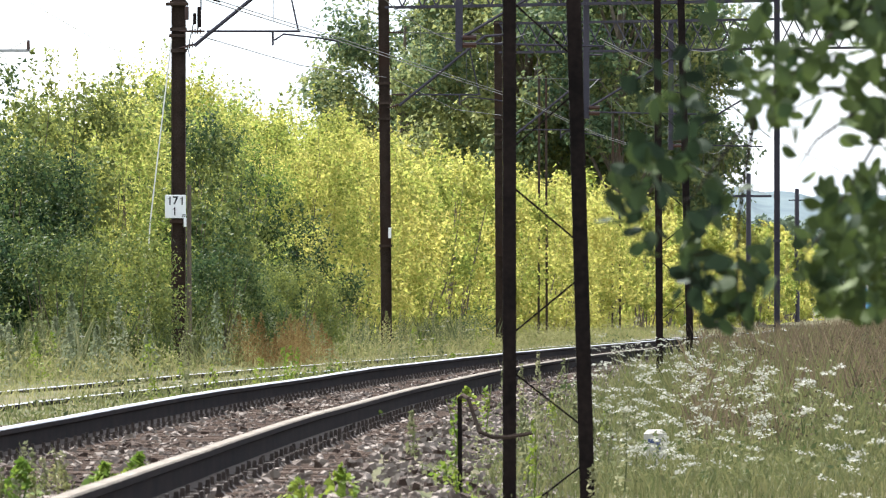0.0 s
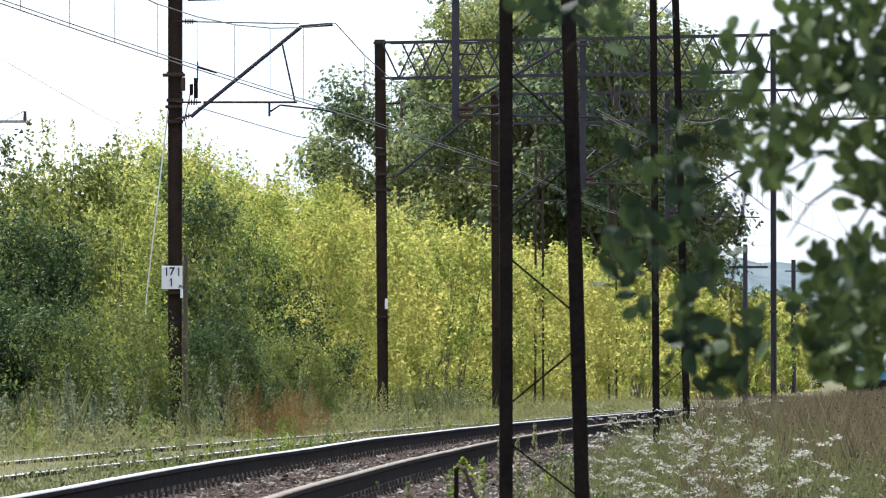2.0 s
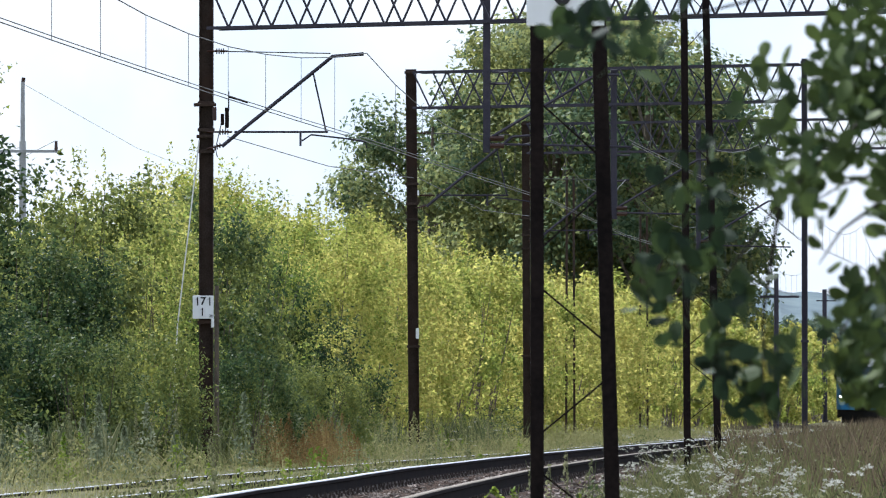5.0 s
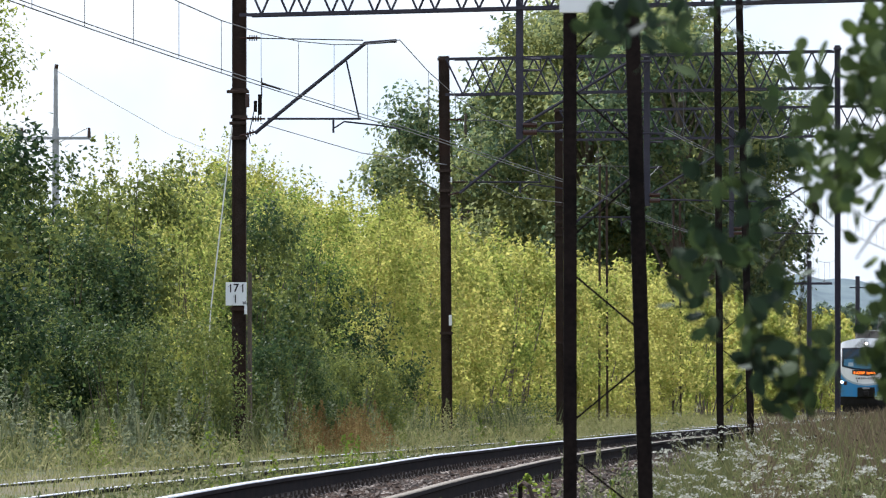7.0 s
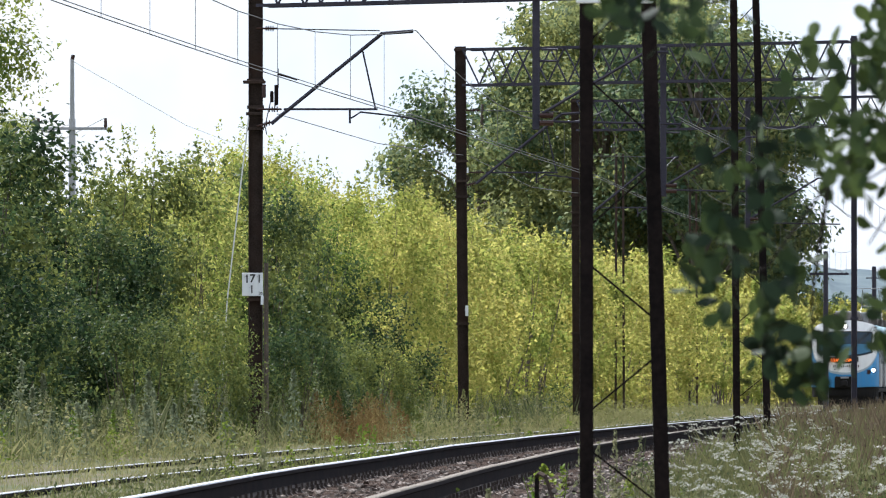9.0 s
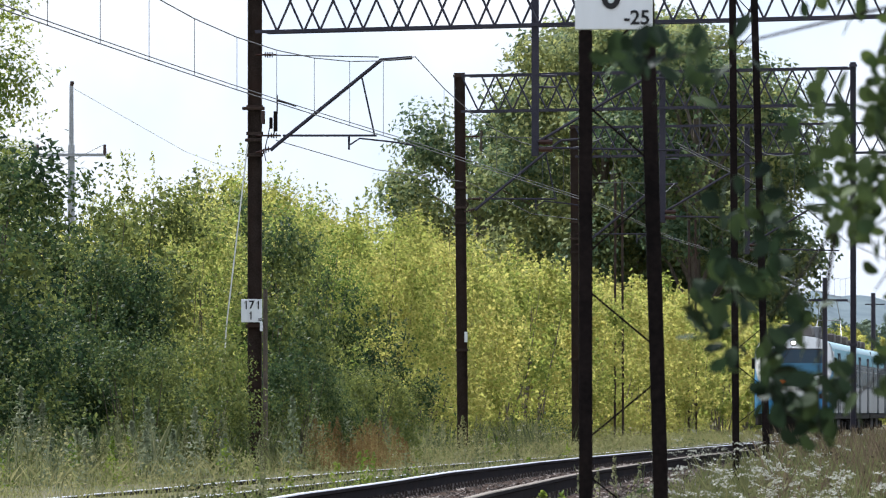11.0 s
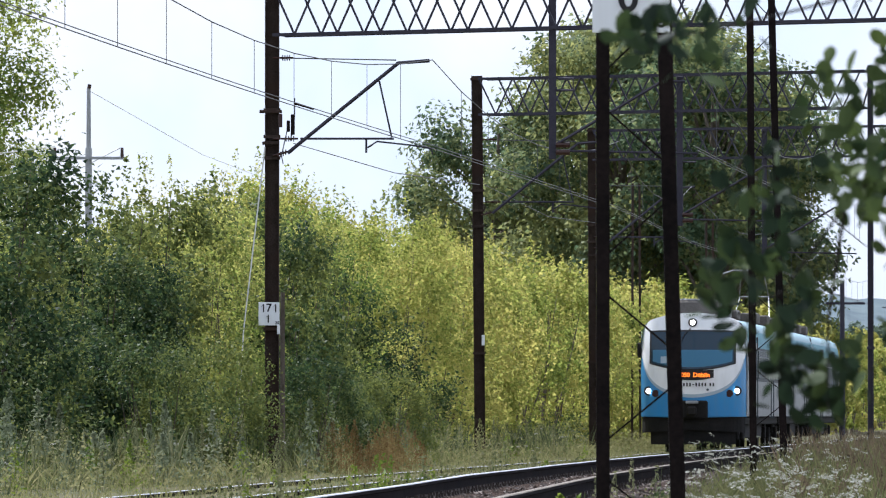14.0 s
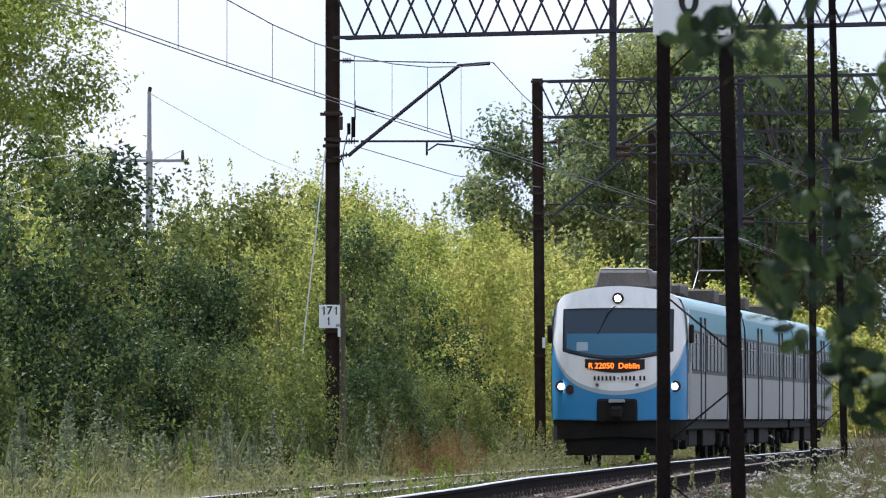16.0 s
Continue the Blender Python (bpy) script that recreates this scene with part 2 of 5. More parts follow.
def box(bm, c, size, m=None, bevel=0.0, mi=0):
    mat = Matrix.Translation(c) @ (m if m else Matrix()) @ Matrix.Diagonal((*size, 1))
    r = bmesh.ops.create_cube(bm, size=1, matrix=mat)
    fs = {f for v in r["verts"] for f in v.link_faces}
    for f in fs:
        f.material_index = mi
    if bevel:
        es = list({e for v in r["verts"] for e in v.link_edges})
        bmesh.ops.bevel(bm, geom=es, offset=bevel, segments=1, affect="EDGES", clamp_overlap=True)
    return bm


def bar(bm, a, b, w, h=None, up=(0, 0, 1)):
    """A square bar from a to b."""
    a, b = Vector(a), Vector(b)
    d = b - a
    q = d.to_track_quat("Y", "Z").to_matrix().to_4x4()
    bmesh.ops.create_cube(bm, size=1, matrix=Matrix.Translation((a + b) / 2) @ q @ Matrix.Diagonal((w, d.length, h or w, 1)))
    return bm


def tube(bm, pts, r, seg=6, taper=None):
    """A round rod along points."""
    pts = [Vector(p) for p in pts]
    rings = []
    for i, p in enumerate(pts):
        d = (pts[min(i + 1, len(pts) - 1)] - pts[max(i - 1, 0)]).normalized()
        u = d.cross(Vector((0, 0, 1)) if abs(d.z) < 0.9 else Vector((1, 0, 0))).normalized()
        w = u.cross(d)
        k = r * ((1 - i / (len(pts) - 1)) * (1 - taper) + taper) if taper is not None else r
        rings.append([bm.verts.new(p + (u * math.cos(a) + w * math.sin(a)) * k) for a in [2 * math.pi * j / seg for j in range(seg)]])
    for a, b in zip(rings, rings[1:]):
        for j in range(seg):
            bm.faces.new((a[j], a[(j + 1) % seg], b[(j + 1) % seg], b[j]))
    bm.faces.new(rings[0])
    bm.faces.new(rings[-1][::-1])
    return bm


def lettering(text, size, m, mat, parent, name="lettering", depth=0.004):
    """Raised letters in the built-in font, as a mesh."""
    cu = bpy.data.curves.new(name, "FONT")
    cu.body, cu.size, cu.extrude, cu.align_x, cu.align_y = text, size, depth, "CENTER", "CENTER"
    cu.offset = size * 0.02
    tmp = new(name, cu)
    me = bpy.data.meshes.new_from_object(tmp)
    bpy.data.objects.remove(tmp)
    me.materials.clear()
    me.materials.append(mat)
    ob = new(name, me)
    ob.parent = parent
    ob.matrix_basis = m
    return ob


# ======== the plan: two tracks on a gentle bend, A near, B far ========
RAIL_A, RAIL_B = 0.93, 0.60


def track_a(y):
    k = min(y, 153) / 100
    return -2.45 + 0.467 * k + 2.369 * k * k + max(0, y - 153) * 0.0765


def track_b(y):
    if y >= 150:
        return 0.42 + 0.0765 * (y - 172)
    d = 150 - y
    return 0.42 - 0.0765 * 22 - (0.0765 * d - 0.000235 * d * d)


def slope(f, y):
    return (f(y + 0.5) - f(y - 0.5))


def ground_z(x, y):
    """Height of the land: the two beds, the ditch beside them, the rising field."""
    a, b = x - track_a(y), x - track_b(y)
    z = 0.52 + 0.10 * noise.noise((x * 0.25, y * 0.06, 3.1))
    za = RAIL_A - 0.19 - max(0, abs(a) - 1.6) * 0.32
    zb = RAIL_B - 0.19 - max(0, abs(b) - 1.6) * 0.30
    far = max(0.0, y - 320) * 0.0012
    if b < -4:
        z -= 0.12
    return max(z * 1.0, za, zb) + far


def build_ground():
    ys = list(np.concatenate([np.arange(-30, 16, 6.0), np.arange(16, 60, 1.2), np.arange(60, 240, 2.4), np.arange(240, 420, 8), np.arange(420, 1000, 40), [1000, 1300, 2000, 3500, 4800]]))
    verts, faces = [], []
    offs = list(np.concatenate([[-2500, -700, -200, -80, -40, -25, -16], np.arange(-12, 16, 0.4), [18, 25, 40, 80, 200, 700, 2500]]))
    for y in ys:
        base = track_a(min(max(y, 0), 500)) - 2.0
        for o in offs:
            x = base + o
            verts.append((x, y, ground_z(x, min(y, 700)) if abs(o) < 100 else 0.5 + (0.4 if y > 600 else 0)))
    n = len(offs)
    for i in range(len(ys) - 1):
        for j in range(n - 1):
            k = i * n + j
            faces.append((k, k + 1, k + n + 1, k + n))
    g = raw("ground", verts, faces, M_GROUND)
    g.data.polygons.foreach_set("use_smooth", [True] * len(faces))
    tagged(g, "rough sandy railway ground under grass and weeds", "ground", kind="structure")


build_ground()

# wooded hills far away, closing the view
hv, hf = [], []
hx = np.linspace(-2600, 2600, 1300)
for i, x in enumerate(hx):
    top = 46 + 8 * noise.noise((x * 0.0016, 0, 0)) + 2.5 * noise.noise((x * 0.012, 5, 0)) + 6.0 * noise.noise((x * 0.02, 9, 0)) + 3.5 * noise.noise((x * 0.07, 4, 0)) + 1.6 * noise.noise((x * 0.21, 2, 0)) - (x - 250) * 0.010
    hv += [(x, 3200, -5), (x, 3260, max(top, 8) * 0.62), (x, 3420, max(top, 8))]
for i in range(len(hx) - 1):
    for j in range(2):
        k = i * 3 + j
        hf.append((k, k + 3, k + 4, k + 1))
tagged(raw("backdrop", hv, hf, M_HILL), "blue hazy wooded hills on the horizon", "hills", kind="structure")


# ======== rails, sleepers, ballast ========
def rail_profile():
    """Cross-section of a flat-bottomed rail, top at 0."""
    h = [(-0.036, -0.008), (-0.030, 0.0), (0.030, 0.0), (0.036, -0.008), (0.036, -0.036), (0.010, -0.05), (0.009, -0.135), (0.07, -0.152), (0.07, -0.165)]
    return h + [(-x, z) for x, z in reversed(h[4:])]


def build_rail(fn, side, z, y0, y1, top_mat, label):
    prof = rail_profile()
    bm = bmesh.new()
    rings = []
    y = y0
    while y <= y1:
        s = slope(fn, y)
        n = 1 / math.sqrt(1 + s * s)
        wob = 0.010 * noise.noise((y * 0.07, side, z)) + 0.002 * noise.noise((y * 0.3, side, z))
        cx, cy = fn(y) + side * 0.753 * n, y - side * 0.753 * s * n
        rings.append([bm.verts.new((cx + px * n, cy - px * s * n, z + pz + wob)) for px, pz in prof])
        y += 0.8 if y < 110 else 3.0
    k = len(prof)
    for a, b in zip(rings, rings[1:]):
        for j in range(k):
            f = bm.faces.new((a[j], b[j], b[(j + 1) % k], a[(j + 1) % k]))
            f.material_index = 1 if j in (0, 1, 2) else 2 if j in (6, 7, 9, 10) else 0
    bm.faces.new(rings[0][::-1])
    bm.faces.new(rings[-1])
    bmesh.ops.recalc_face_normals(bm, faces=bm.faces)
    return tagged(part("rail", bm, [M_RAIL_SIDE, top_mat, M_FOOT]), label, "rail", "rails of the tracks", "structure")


build_rail(track_a, -1, RAIL_A, 14, 330, M_RAIL_TOP, "worn steel rail with polished blue-white running top")
build_rail(track_a, 1, RAIL_A, 14, 330, M_RAIL_DULL, "worn steel rail with dull grey running top")
build_rail(track_b, -1, RAIL_B, 60, 450, M_RAIL_TOP, "bright-topped steel rail half hidden in weeds")
build_rail(track_b, 1, RAIL_B, 60, 450, M_RAIL_TOP, "bright-topped steel rail half hidden in weeds")


def build_sleepers():
    """Wooden sleepers as pieces of the near track's bed, with the clips along the rails."""
    bed = thing("track_bed", pose(0, 0, 0), "brown ballast bed with worn timber sleepers", "track bed", kind="structure")
    bm = bmesh.new()
    box(bm, (0, 0, -0.08), (2.6, 0.25, 0.16), bevel=0.012)
    first = part("sleeper", bm, M_SLEEPER, bed)
    clip_v, clip_f = [], []
    y, i = 24.0, 0
    while y < 200:
        s = slope(track_a, y)
        m = pose(track_a(y) + 0.03 * noise.noise((y * 3, 0, 0)), y, RAIL_A - 0.168 + 0.006 * noise.noise((y * 2, 4, 0)), 0, 0, -math.degrees(math.atan(s)) + 0.7 * noise.noise((y, 7, 7)))
        ob = first if i == 0 else first.copy()
        if i:
            scene.collection.objects.link(ob)
        ob.matrix_basis = m
        # base plates, clips and screw heads
        for side in (-1, 1):
            for inn in (-1, 1):
                for dx, w, l, h in ((0.12, 0.20, 0.15, 0.02), (0.105, 0.024, 0.05, 0.058), (0.19, 0.024, 0.04, 0.045)):
                    for dy in ((0,) if dx < 0.15 else (-0.05, 0.05)):
                        b0 = len(clip_v)
                        for cz in (0, 1):
                            for cx, cy in ((-1, -1), (1, -1), (1, 1), (-1, 1)):
                                k = 0.8 if cz else 1.0
                                clip_v.append(m @ Vector((side * 0.753 + inn * dx + cx * w / 2 * k, dy + cy * l / 2 * k, cz * h)))
                        clip_f += [(b0 + 4, b0 + 5, b0 + 6, b0 + 7)] + [(b0 + j, b0 + (j + 1) % 4, b0 + 4 + (j + 1) % 4, b0 + 4 + j) for j in range(4)]
        y += 0.61
        i += 1
    tagged(raw("rail_fastenings", clip_v, clip_f, M_CLIP, bed), kind="stuff")
    # crown of the bed
    v, f = [], []
    ys = np.arange(14, 330, 2.0)
    offs = (-2.9, -1.75, -1.3, -0.85, 0, 0.85, 1.3, 1.75, 2.7)
    hs = (-0.54, -0.25, -0.22, -0.215, -0.205, -0.215, -0.22, -0.25, -0.52)
    for y in ys:
        for o, h in zip(offs, hs):
            v.append((track_a(y) + o, y, RAIL_A + h + 0.012 * noise.noise((o * 2, y, 1))))
    n = len(offs)
    for a in range(len(ys) - 1):
        for b in range(n - 1):
            k = a * n + b
            f.append((k, k + 1, k + n + 1, k + n))
    raw("ballast_crown", v, f, M_BALLAST_BED, bed)


def build_ballast():
    """Broken stones of the bed, too many to count."""
    rng = np.random.default_rng(5)
    v, f = [], []
    base = np.array([(-1, -0.8, -0.6), (1, -0.7, -0.6), (0.9, 0.8, -0.6), (-0.9, 0.8, -0.6), (-0.7, -0.6, 0.5), (0.75, -0.5, 0.6), (0.6, 0.6, 0.5), (-0.6, 0.5, 0.6)])
    tri = [(4, 5, 6), (4, 6, 7), (0, 1, 5), (0, 5, 4), (1, 2, 6), (1, 6, 5), (2, 3, 7), (2, 7, 6), (3, 0, 4), (3, 4, 7)]
    n = 24000
    for i in range(n):
        y = 27 + 110 * rng.random() ** 1.9
        o = rng.uniform(-2.5, 2.6)
        if 0.66 < abs(o) < 0.86:
            continue
        z = RAIL_A - 0.185 - max(0, abs(o) - 1.7) * 0.30 + 0.02 * noise.noise((o * 3, y * 2, 0))
        r = rng.uniform(0.013, 0.031)
        pts = base * r * rng.uniform(0.55, 1.4, (8, 3))
        a = rng.uniform(0, 6.28)
        c, s = math.cos(a), math.sin(a)
        t = rng.uniform(-0.5, 0.5)
        pts = np.c_[pts[:, 0] * c - pts[:, 1] * s, pts[:, 0] * s + pts[:, 1] * c, pts[:, 2] + pts[:, 0] * t]
        k = len(v)
        v += [tuple(p) for p in pts + (track_a(y) + o, y, z + r * 0.4)]
        f += [(k + a_, k + b_, k + c_) for a_, b_, c_ in tri]
    tagged(raw("ballast_stones", v, f, M_STONE), "grey and rust-stained broken ballast stones on the bed", "ballast", kind="stuff")


build_sleepers()
build_ballast()


# ======== overhead line: posts, trusses, masts, wires ========
def steel_post(name, x, y, z0, z1, w, lean=0.0, label="", group="steel posts of the overhead line", mat=None):
    """A rolled H-section post on a concrete foot."""
    p = thing(name, pose(x, y, z0, 0, lean, 0), label, "post", group)
    h = z1 - z0
    bm = bmesh.new()
    for s in (-1, 1):
        box(bm, (s * (w / 2 - 0.008), 0, h / 2), (0.016, w, h), bevel=0.003)
        part("flange", bm, mat or M_STEEL, p)
        bm = bmesh.new()
    box(bm, (0, 0.01, h / 2), (w - 0.034, 0.012, h))
    part("web", bm, mat or M_STEEL, p)
    for z in (h * 0.3, h * 0.62, h * 0.66, h * 0.71, h - 0.08):
        bm = bmesh.new()
        box(bm, (0, -w * 0.42, z), (w + 0.05, 0.03, 0.06), bevel=0.004)
        part("clamp_band", bm, mat or M_STEEL, p)
    bm = bmesh.new()
    box(bm, (0, 0, 0.0), (w + 0.2, w + 0.2, 0.3), bevel=0.03)
    part("foot", bm, M_CONCRETE, p)
    return p


def lattice_mast(x, y, z0, z1, gap0, gap1, leg, lean, pitch, label, mat, shift=0.0):
    """Two upright channels joined by single zig-zag lacing."""
    p = thing("lattice_mast", pose(x, y, z0), label, "mast", "lattice masts beside the tracks")
    h = z1 - z0
    ends = []
    for s in (-1, 1):
        bm = bmesh.new()
        a, b = (s * gap0 / 2, 0, 0), (s * gap1 / 2 + lean, 0, h)
        bar(bm, a, b, leg, leg * 1.1)
        bmesh.ops.bevel(bm, geom=list(bm.edges), offset=leg * 0.08, segments=1, affect="EDGES")
        part("leg", bm, mat, p)
        ends.append((a, b))
    z, s, i = shift, 1, 0
    while z < h - pitch:
        def at(side, zz):
            a, b = ends[0 if side < 0 else 1]
            k = zz / h
            return (a[0] + (b[0] - a[0]) * k, -leg * 0.2, zz)
        bm = bmesh.new()
        lo, hi = z + pitch * 0.18, z + pitch * 0.82
        bar(bm, at(s, lo), at(-s, hi), leg * 0.42, leg * 0.14)
        part("lacing_bar", bm, mat, p)
        s, z = -s, z + pitch
    return p


def truss(a, b, depth, bay, label, mat, width=0.45):
    """A lattice girder between two posts, with crossed diagonals on both faces."""
    a, b = Vector(a), Vector(b)
    d = b - a
    p = thing("lattice_girder", pose(a.x, a.y, a.z, 0, 0, math.degrees(math.atan2(d.y, d.x))), label, "girder", "lattice girders over the tracks")
    L = d.length
    for yy in (-width / 2, width / 2):
        for zz in (0, depth):
            bm = bmesh.new()
            bar(bm, (0, yy, zz), (L, yy, zz), 0.05, 0.055)
            part("chord", bm, mat, p)
    n = max(2, int(L / bay))
    for yy, ph in ((-width / 2, 0.0), (width / 2, 0.66)):
        for i in range(n):
            x0, x1 = max(0, min(L, (i + ph) * bay)), max(0, min(L, (i + 1 + ph) * bay))
            if x1 - x0 < bay * 0.5:
                continue
            z0, z1 = (0, depth) if i % 2 else (depth, 0)
            bm = bmesh.new()
            bar(bm, (x0, yy, z0), (x1, yy, z1), 0.026, 0.032)
            part("diagonal", bm, mat, p)
    for i in range(0, n + 1, 2):
        for zz in (0, depth):
            bm = bmesh.new()
            bar(bm, (L * i / n, -width / 2, zz), (L * i / n, width / 2, zz), 0.03)
            part("cross_tie", bm, mat, p)
    return p


post_1 = steel_post("steel_post", -4.68, 145, 0.3, 9.75, 0.25, 0, "rusty brown steel post carrying a distance board and a cantilever")
post_2 = steel_post("steel_post", -1.29, 188, 0.3, 9.40, 0.25, -0.5, "rusty brown steel post with a white mark, end of a girder")
post_3 = steel_post("steel_post", 1.56, 225, 0.3, 9.5, 0.22, -0.3, "rusty brown steel post beside the far track")
post_r1 = steel_post("steel_post", 10.0, 137.1, 0.4, 9.6, 0.2, 0, "dark steel post carrying the girder's far end", mat=M_TRUSS)
post_r2 = steel_post("steel_post", 7.48, 183.5, 0.4, 9.45, 0.13, 0, "dark steel post carrying the girder's far end", mat=M_TRUSS)
post_r3 = steel_post("steel_post", 12.2, 220, 0.4, 9.5, 0.13, 0, "dark steel post carrying the girder's far end", mat=M_TRUSS)
truss((-4.55, 144.9, 8.33), (10.0, 137.2, 8.33), 0.86, 0.435, "blue-grey lattice girder with crossed bars over the tracks", M_TRUSS)
truss((-1.22, 187.9, 8.50), (7.45, 183.6, 8.50), 0.82, 0.435, "blue-grey lattice girder with crossed bars over the tracks", M_TRUSS)
truss((1.64, 224.9, 8.62), (12.2, 220.1, 8.62), 0.80, 0.435, "blue-grey lattice girder with crossed bars over the tracks", M_TRUSS)

lattice_mast(0.535, 41.2, 0.3, 5.2, 0.402, 0.265, 0.068, -0.0685, 0.465, "near black lattice mast with zig-zag lacing bars", M_DARKSTEEL, -0.318)
lattice_mast(2.875, 101.4, 0.75, 9.2, 0.385, 0.22, 0.080, -0.14, 0.46, "dark lattice mast among white flowers", M_DARKSTEEL, 0.15)
lattice_mast(3.26, 268, 0.5, 9.2, 0.27, 0.22, 0.07, 0, 0.9, "slim distant lattice mast before the bushes", M_STEEL)
lattice_mast(6.55, 310, 0.5, 8.9, 0.29, 0.24, 0.07, 0, 0.9, "slim distant lattice mast before the bushes", M_STEEL)


def drop_post(x, y, z0, z1, w):
    """A post that hangs from a girder and carries the near track's cantilever."""
    p = thing("hanging_post", pose(x, y, z0), "dark post hanging from the girder with a cantilever", "post", "hanging posts")
    bm = bmesh.new()
    box(bm, (0, 0, (z1 - z0) / 2), (w, w, z1 - z0), bevel=0.012)
    part("shaft", bm, M_TRUSS, p)
    bm = bmesh.new()
    box(bm, (0, 0, z1 - z0 - 0.05), (w * 1.1, 0.5, 0.08), bevel=0.01)
    part("hanger_plate", bm, M_TRUSS, p)
    bm = bmesh.new()
    tube(bm, [(0.05, -0.1, 0.25), (1.9, -0.1, 1.35), (2.3, -0.1, 1.35)], 0.03, 6)
    part("cantilever_tube", bm, M_TRUSS, p)
    bm = bmesh.new()
    tube(bm, [(0.05, -0.1, 0.15), (2.5, -0.1, 0.10)], 0.022, 6)
    part("register_tube", bm, M_TRUSS, p)
    for z in (0.25, 0.12):
        bm = bmesh.new()
        tube(bm, [(0.06, -0.1, z), (0.30, -0.1, z)], 0.05, 8)
        part("insulator", bm, M_INSUL, p)
    bm = bmesh.new()
    tube(bm, [(0.06, 0, z1 - z0 - 1.9), (0.06, -0.05, z1 - z0 - 1.95), (0.36, -0.05, z1 - z0 - 1.95), (0.36, -0.05, z1 - z0 - 1.75), (0.1, -0.05, z1 - z0 - 1.75)], 0.025, 5)
    part("bracket", bm, M_TRUSS, p)


drop_post(0.28, 142.3, 6.05, 9.2, 0.13)
drop_post(3.25, 185.8, 5.9, 9.3, 0.14)
drop_post(6.2, 222.8, 5.9, 9.42, 0.14)


def cantilever(x, y, label, flip=1, k=1.0):
    """Tubular bracket of the overhead line: slanting tube, top arm, register tube, steady arm, insulators."""
    c = thing("cantilever", pose(x, y, 0), label, "cantilever", "cantilevers of the overhead line")
    def rod(name, pts, r, mat=M_TRUSS, seg=6):
        bm = bmesh.new()
        tube(bm, [(a * flip * k, -0.12, z) for a, z in pts], r, seg)
        return part(name, bm, mat, c)
    rod("slanting_tube", [(0.28, 6.24), (0.42, 6.36), (2.24, 7.84), (2.79, 7.88)], 0.037)
    rod("top_stay", [(0.1, 7.93), (2.2, 7.89)], 0.012, M_WIRE)
    rod("register_tube", [(0.5, 6.50), (2.16, 6.50)], 0.022)
    rod("strut", [(1.90, 7.52), (2.12, 6.52)], 0.018)
    rod("drop_bracket", [(1.67, 6.50), (1.67, 6.25)], 0.022)
    rod("steady_arm", [(1.69, 6.34), (1.74, 6.37), (1.86, 6.45), (2.5, 6.38), (2.82, 6.32), (2.84, 6.22)], 0.017)
    for name, z0, x0, dx, dz in (("insulator", 6.20, 0.10, 0.045, 0.02), ("insulator", 7.93, 0.18, 0.04, 0.0), ("insulator", 6.50, 0.24, 0.045, 0.0)):
        bm = bmesh.new()
        for i in range(4):
            tube(bm, [((x0 + i * dx) * flip, -0.12, z0 + i * dz), ((x0 + i * dx + 0.02) * flip, -0.12, z0 + i * dz)], 0.05, 8)
        tube(bm, [(0.02 * flip, -0.12, z0), ((x0 + 5 * dx) * flip, -0.12, z0 + 4 * dz)], 0.02, 6)
        part(name, bm, M_INSUL, c)
    return c


cantilever(-4.68, 145, "dark tubular cantilever bracket with insulators on a post")
cantilever(-1.29, 188, "dark tubular cantilever bracket with insulators on a post")
cantilever(1.56, 225, "dark tubular cantilever bracket with insulators on a post")

# section switch with its rods on the first post
sw = thing("line_switch", pose(-4.68, 145, 0), "dark pole-mounted switch with rods and insulators", "switch")
bm = bmesh.new()
box(bm, (0.37, -0.15, 6.75), (0.07, 0.10, 0.36), bevel=0.01)
part("weight_block", bm, M_DARKSTEEL, sw)
bm = bmesh.new()
box(bm, (0.29, -0.15, 6.72), (0.06, 0.08, 0.20), bevel=0.01)
part("inner_block", bm, M_DARKSTEEL, sw)
bm = bmesh.new()
box(bm, (0.15, -0.15, 6.82), (0.07, 0.08, 0.24), bevel=0.01)
part("clamp_block", bm, M_INSUL, sw)
bm = bmesh.new()
tube(bm, [(0.40, -0.15, 7.22), (0.40, -0.15, 6.9), (0.33, -0.15, 6.46)], 0.014, 5)
part("pull_rod", bm, M_WIRE, sw)
bm = bmesh.new()
tube(bm, [(0.40, -0.15, 7.12), (0.58, -0.15, 7.07), (0.74, -0.15, 7.02)], 0.018, 5)
part("top_link", bm, M_DARKSTEEL, sw)
bm = bmesh.new()
tube(bm, [(0.27, -0.15, 6.65), (0.17, -0.15, 6.2), (0.20, -0.15, 6.05)], 0.01, 5)
part("lower_rod", bm, M_WIRE, sw)
for z, w in ((6.98, 0.40), (6.42, 0.30)):
    bm = bmesh.new()
    box(bm, (-0.02, -0.14, z), (w, 0.05, 0.06), bevel=0.01)
    part("cross_bracket", bm, M_STEEL, sw)


def wire(name, pts, r, label, mat=M_WIRE, group="overhead wires"):
    bm = bmesh.new()
    tube(bm, pts, r, 5)
    o = part(name, bm, mat)
    return tagged(o, label, "wire", group)


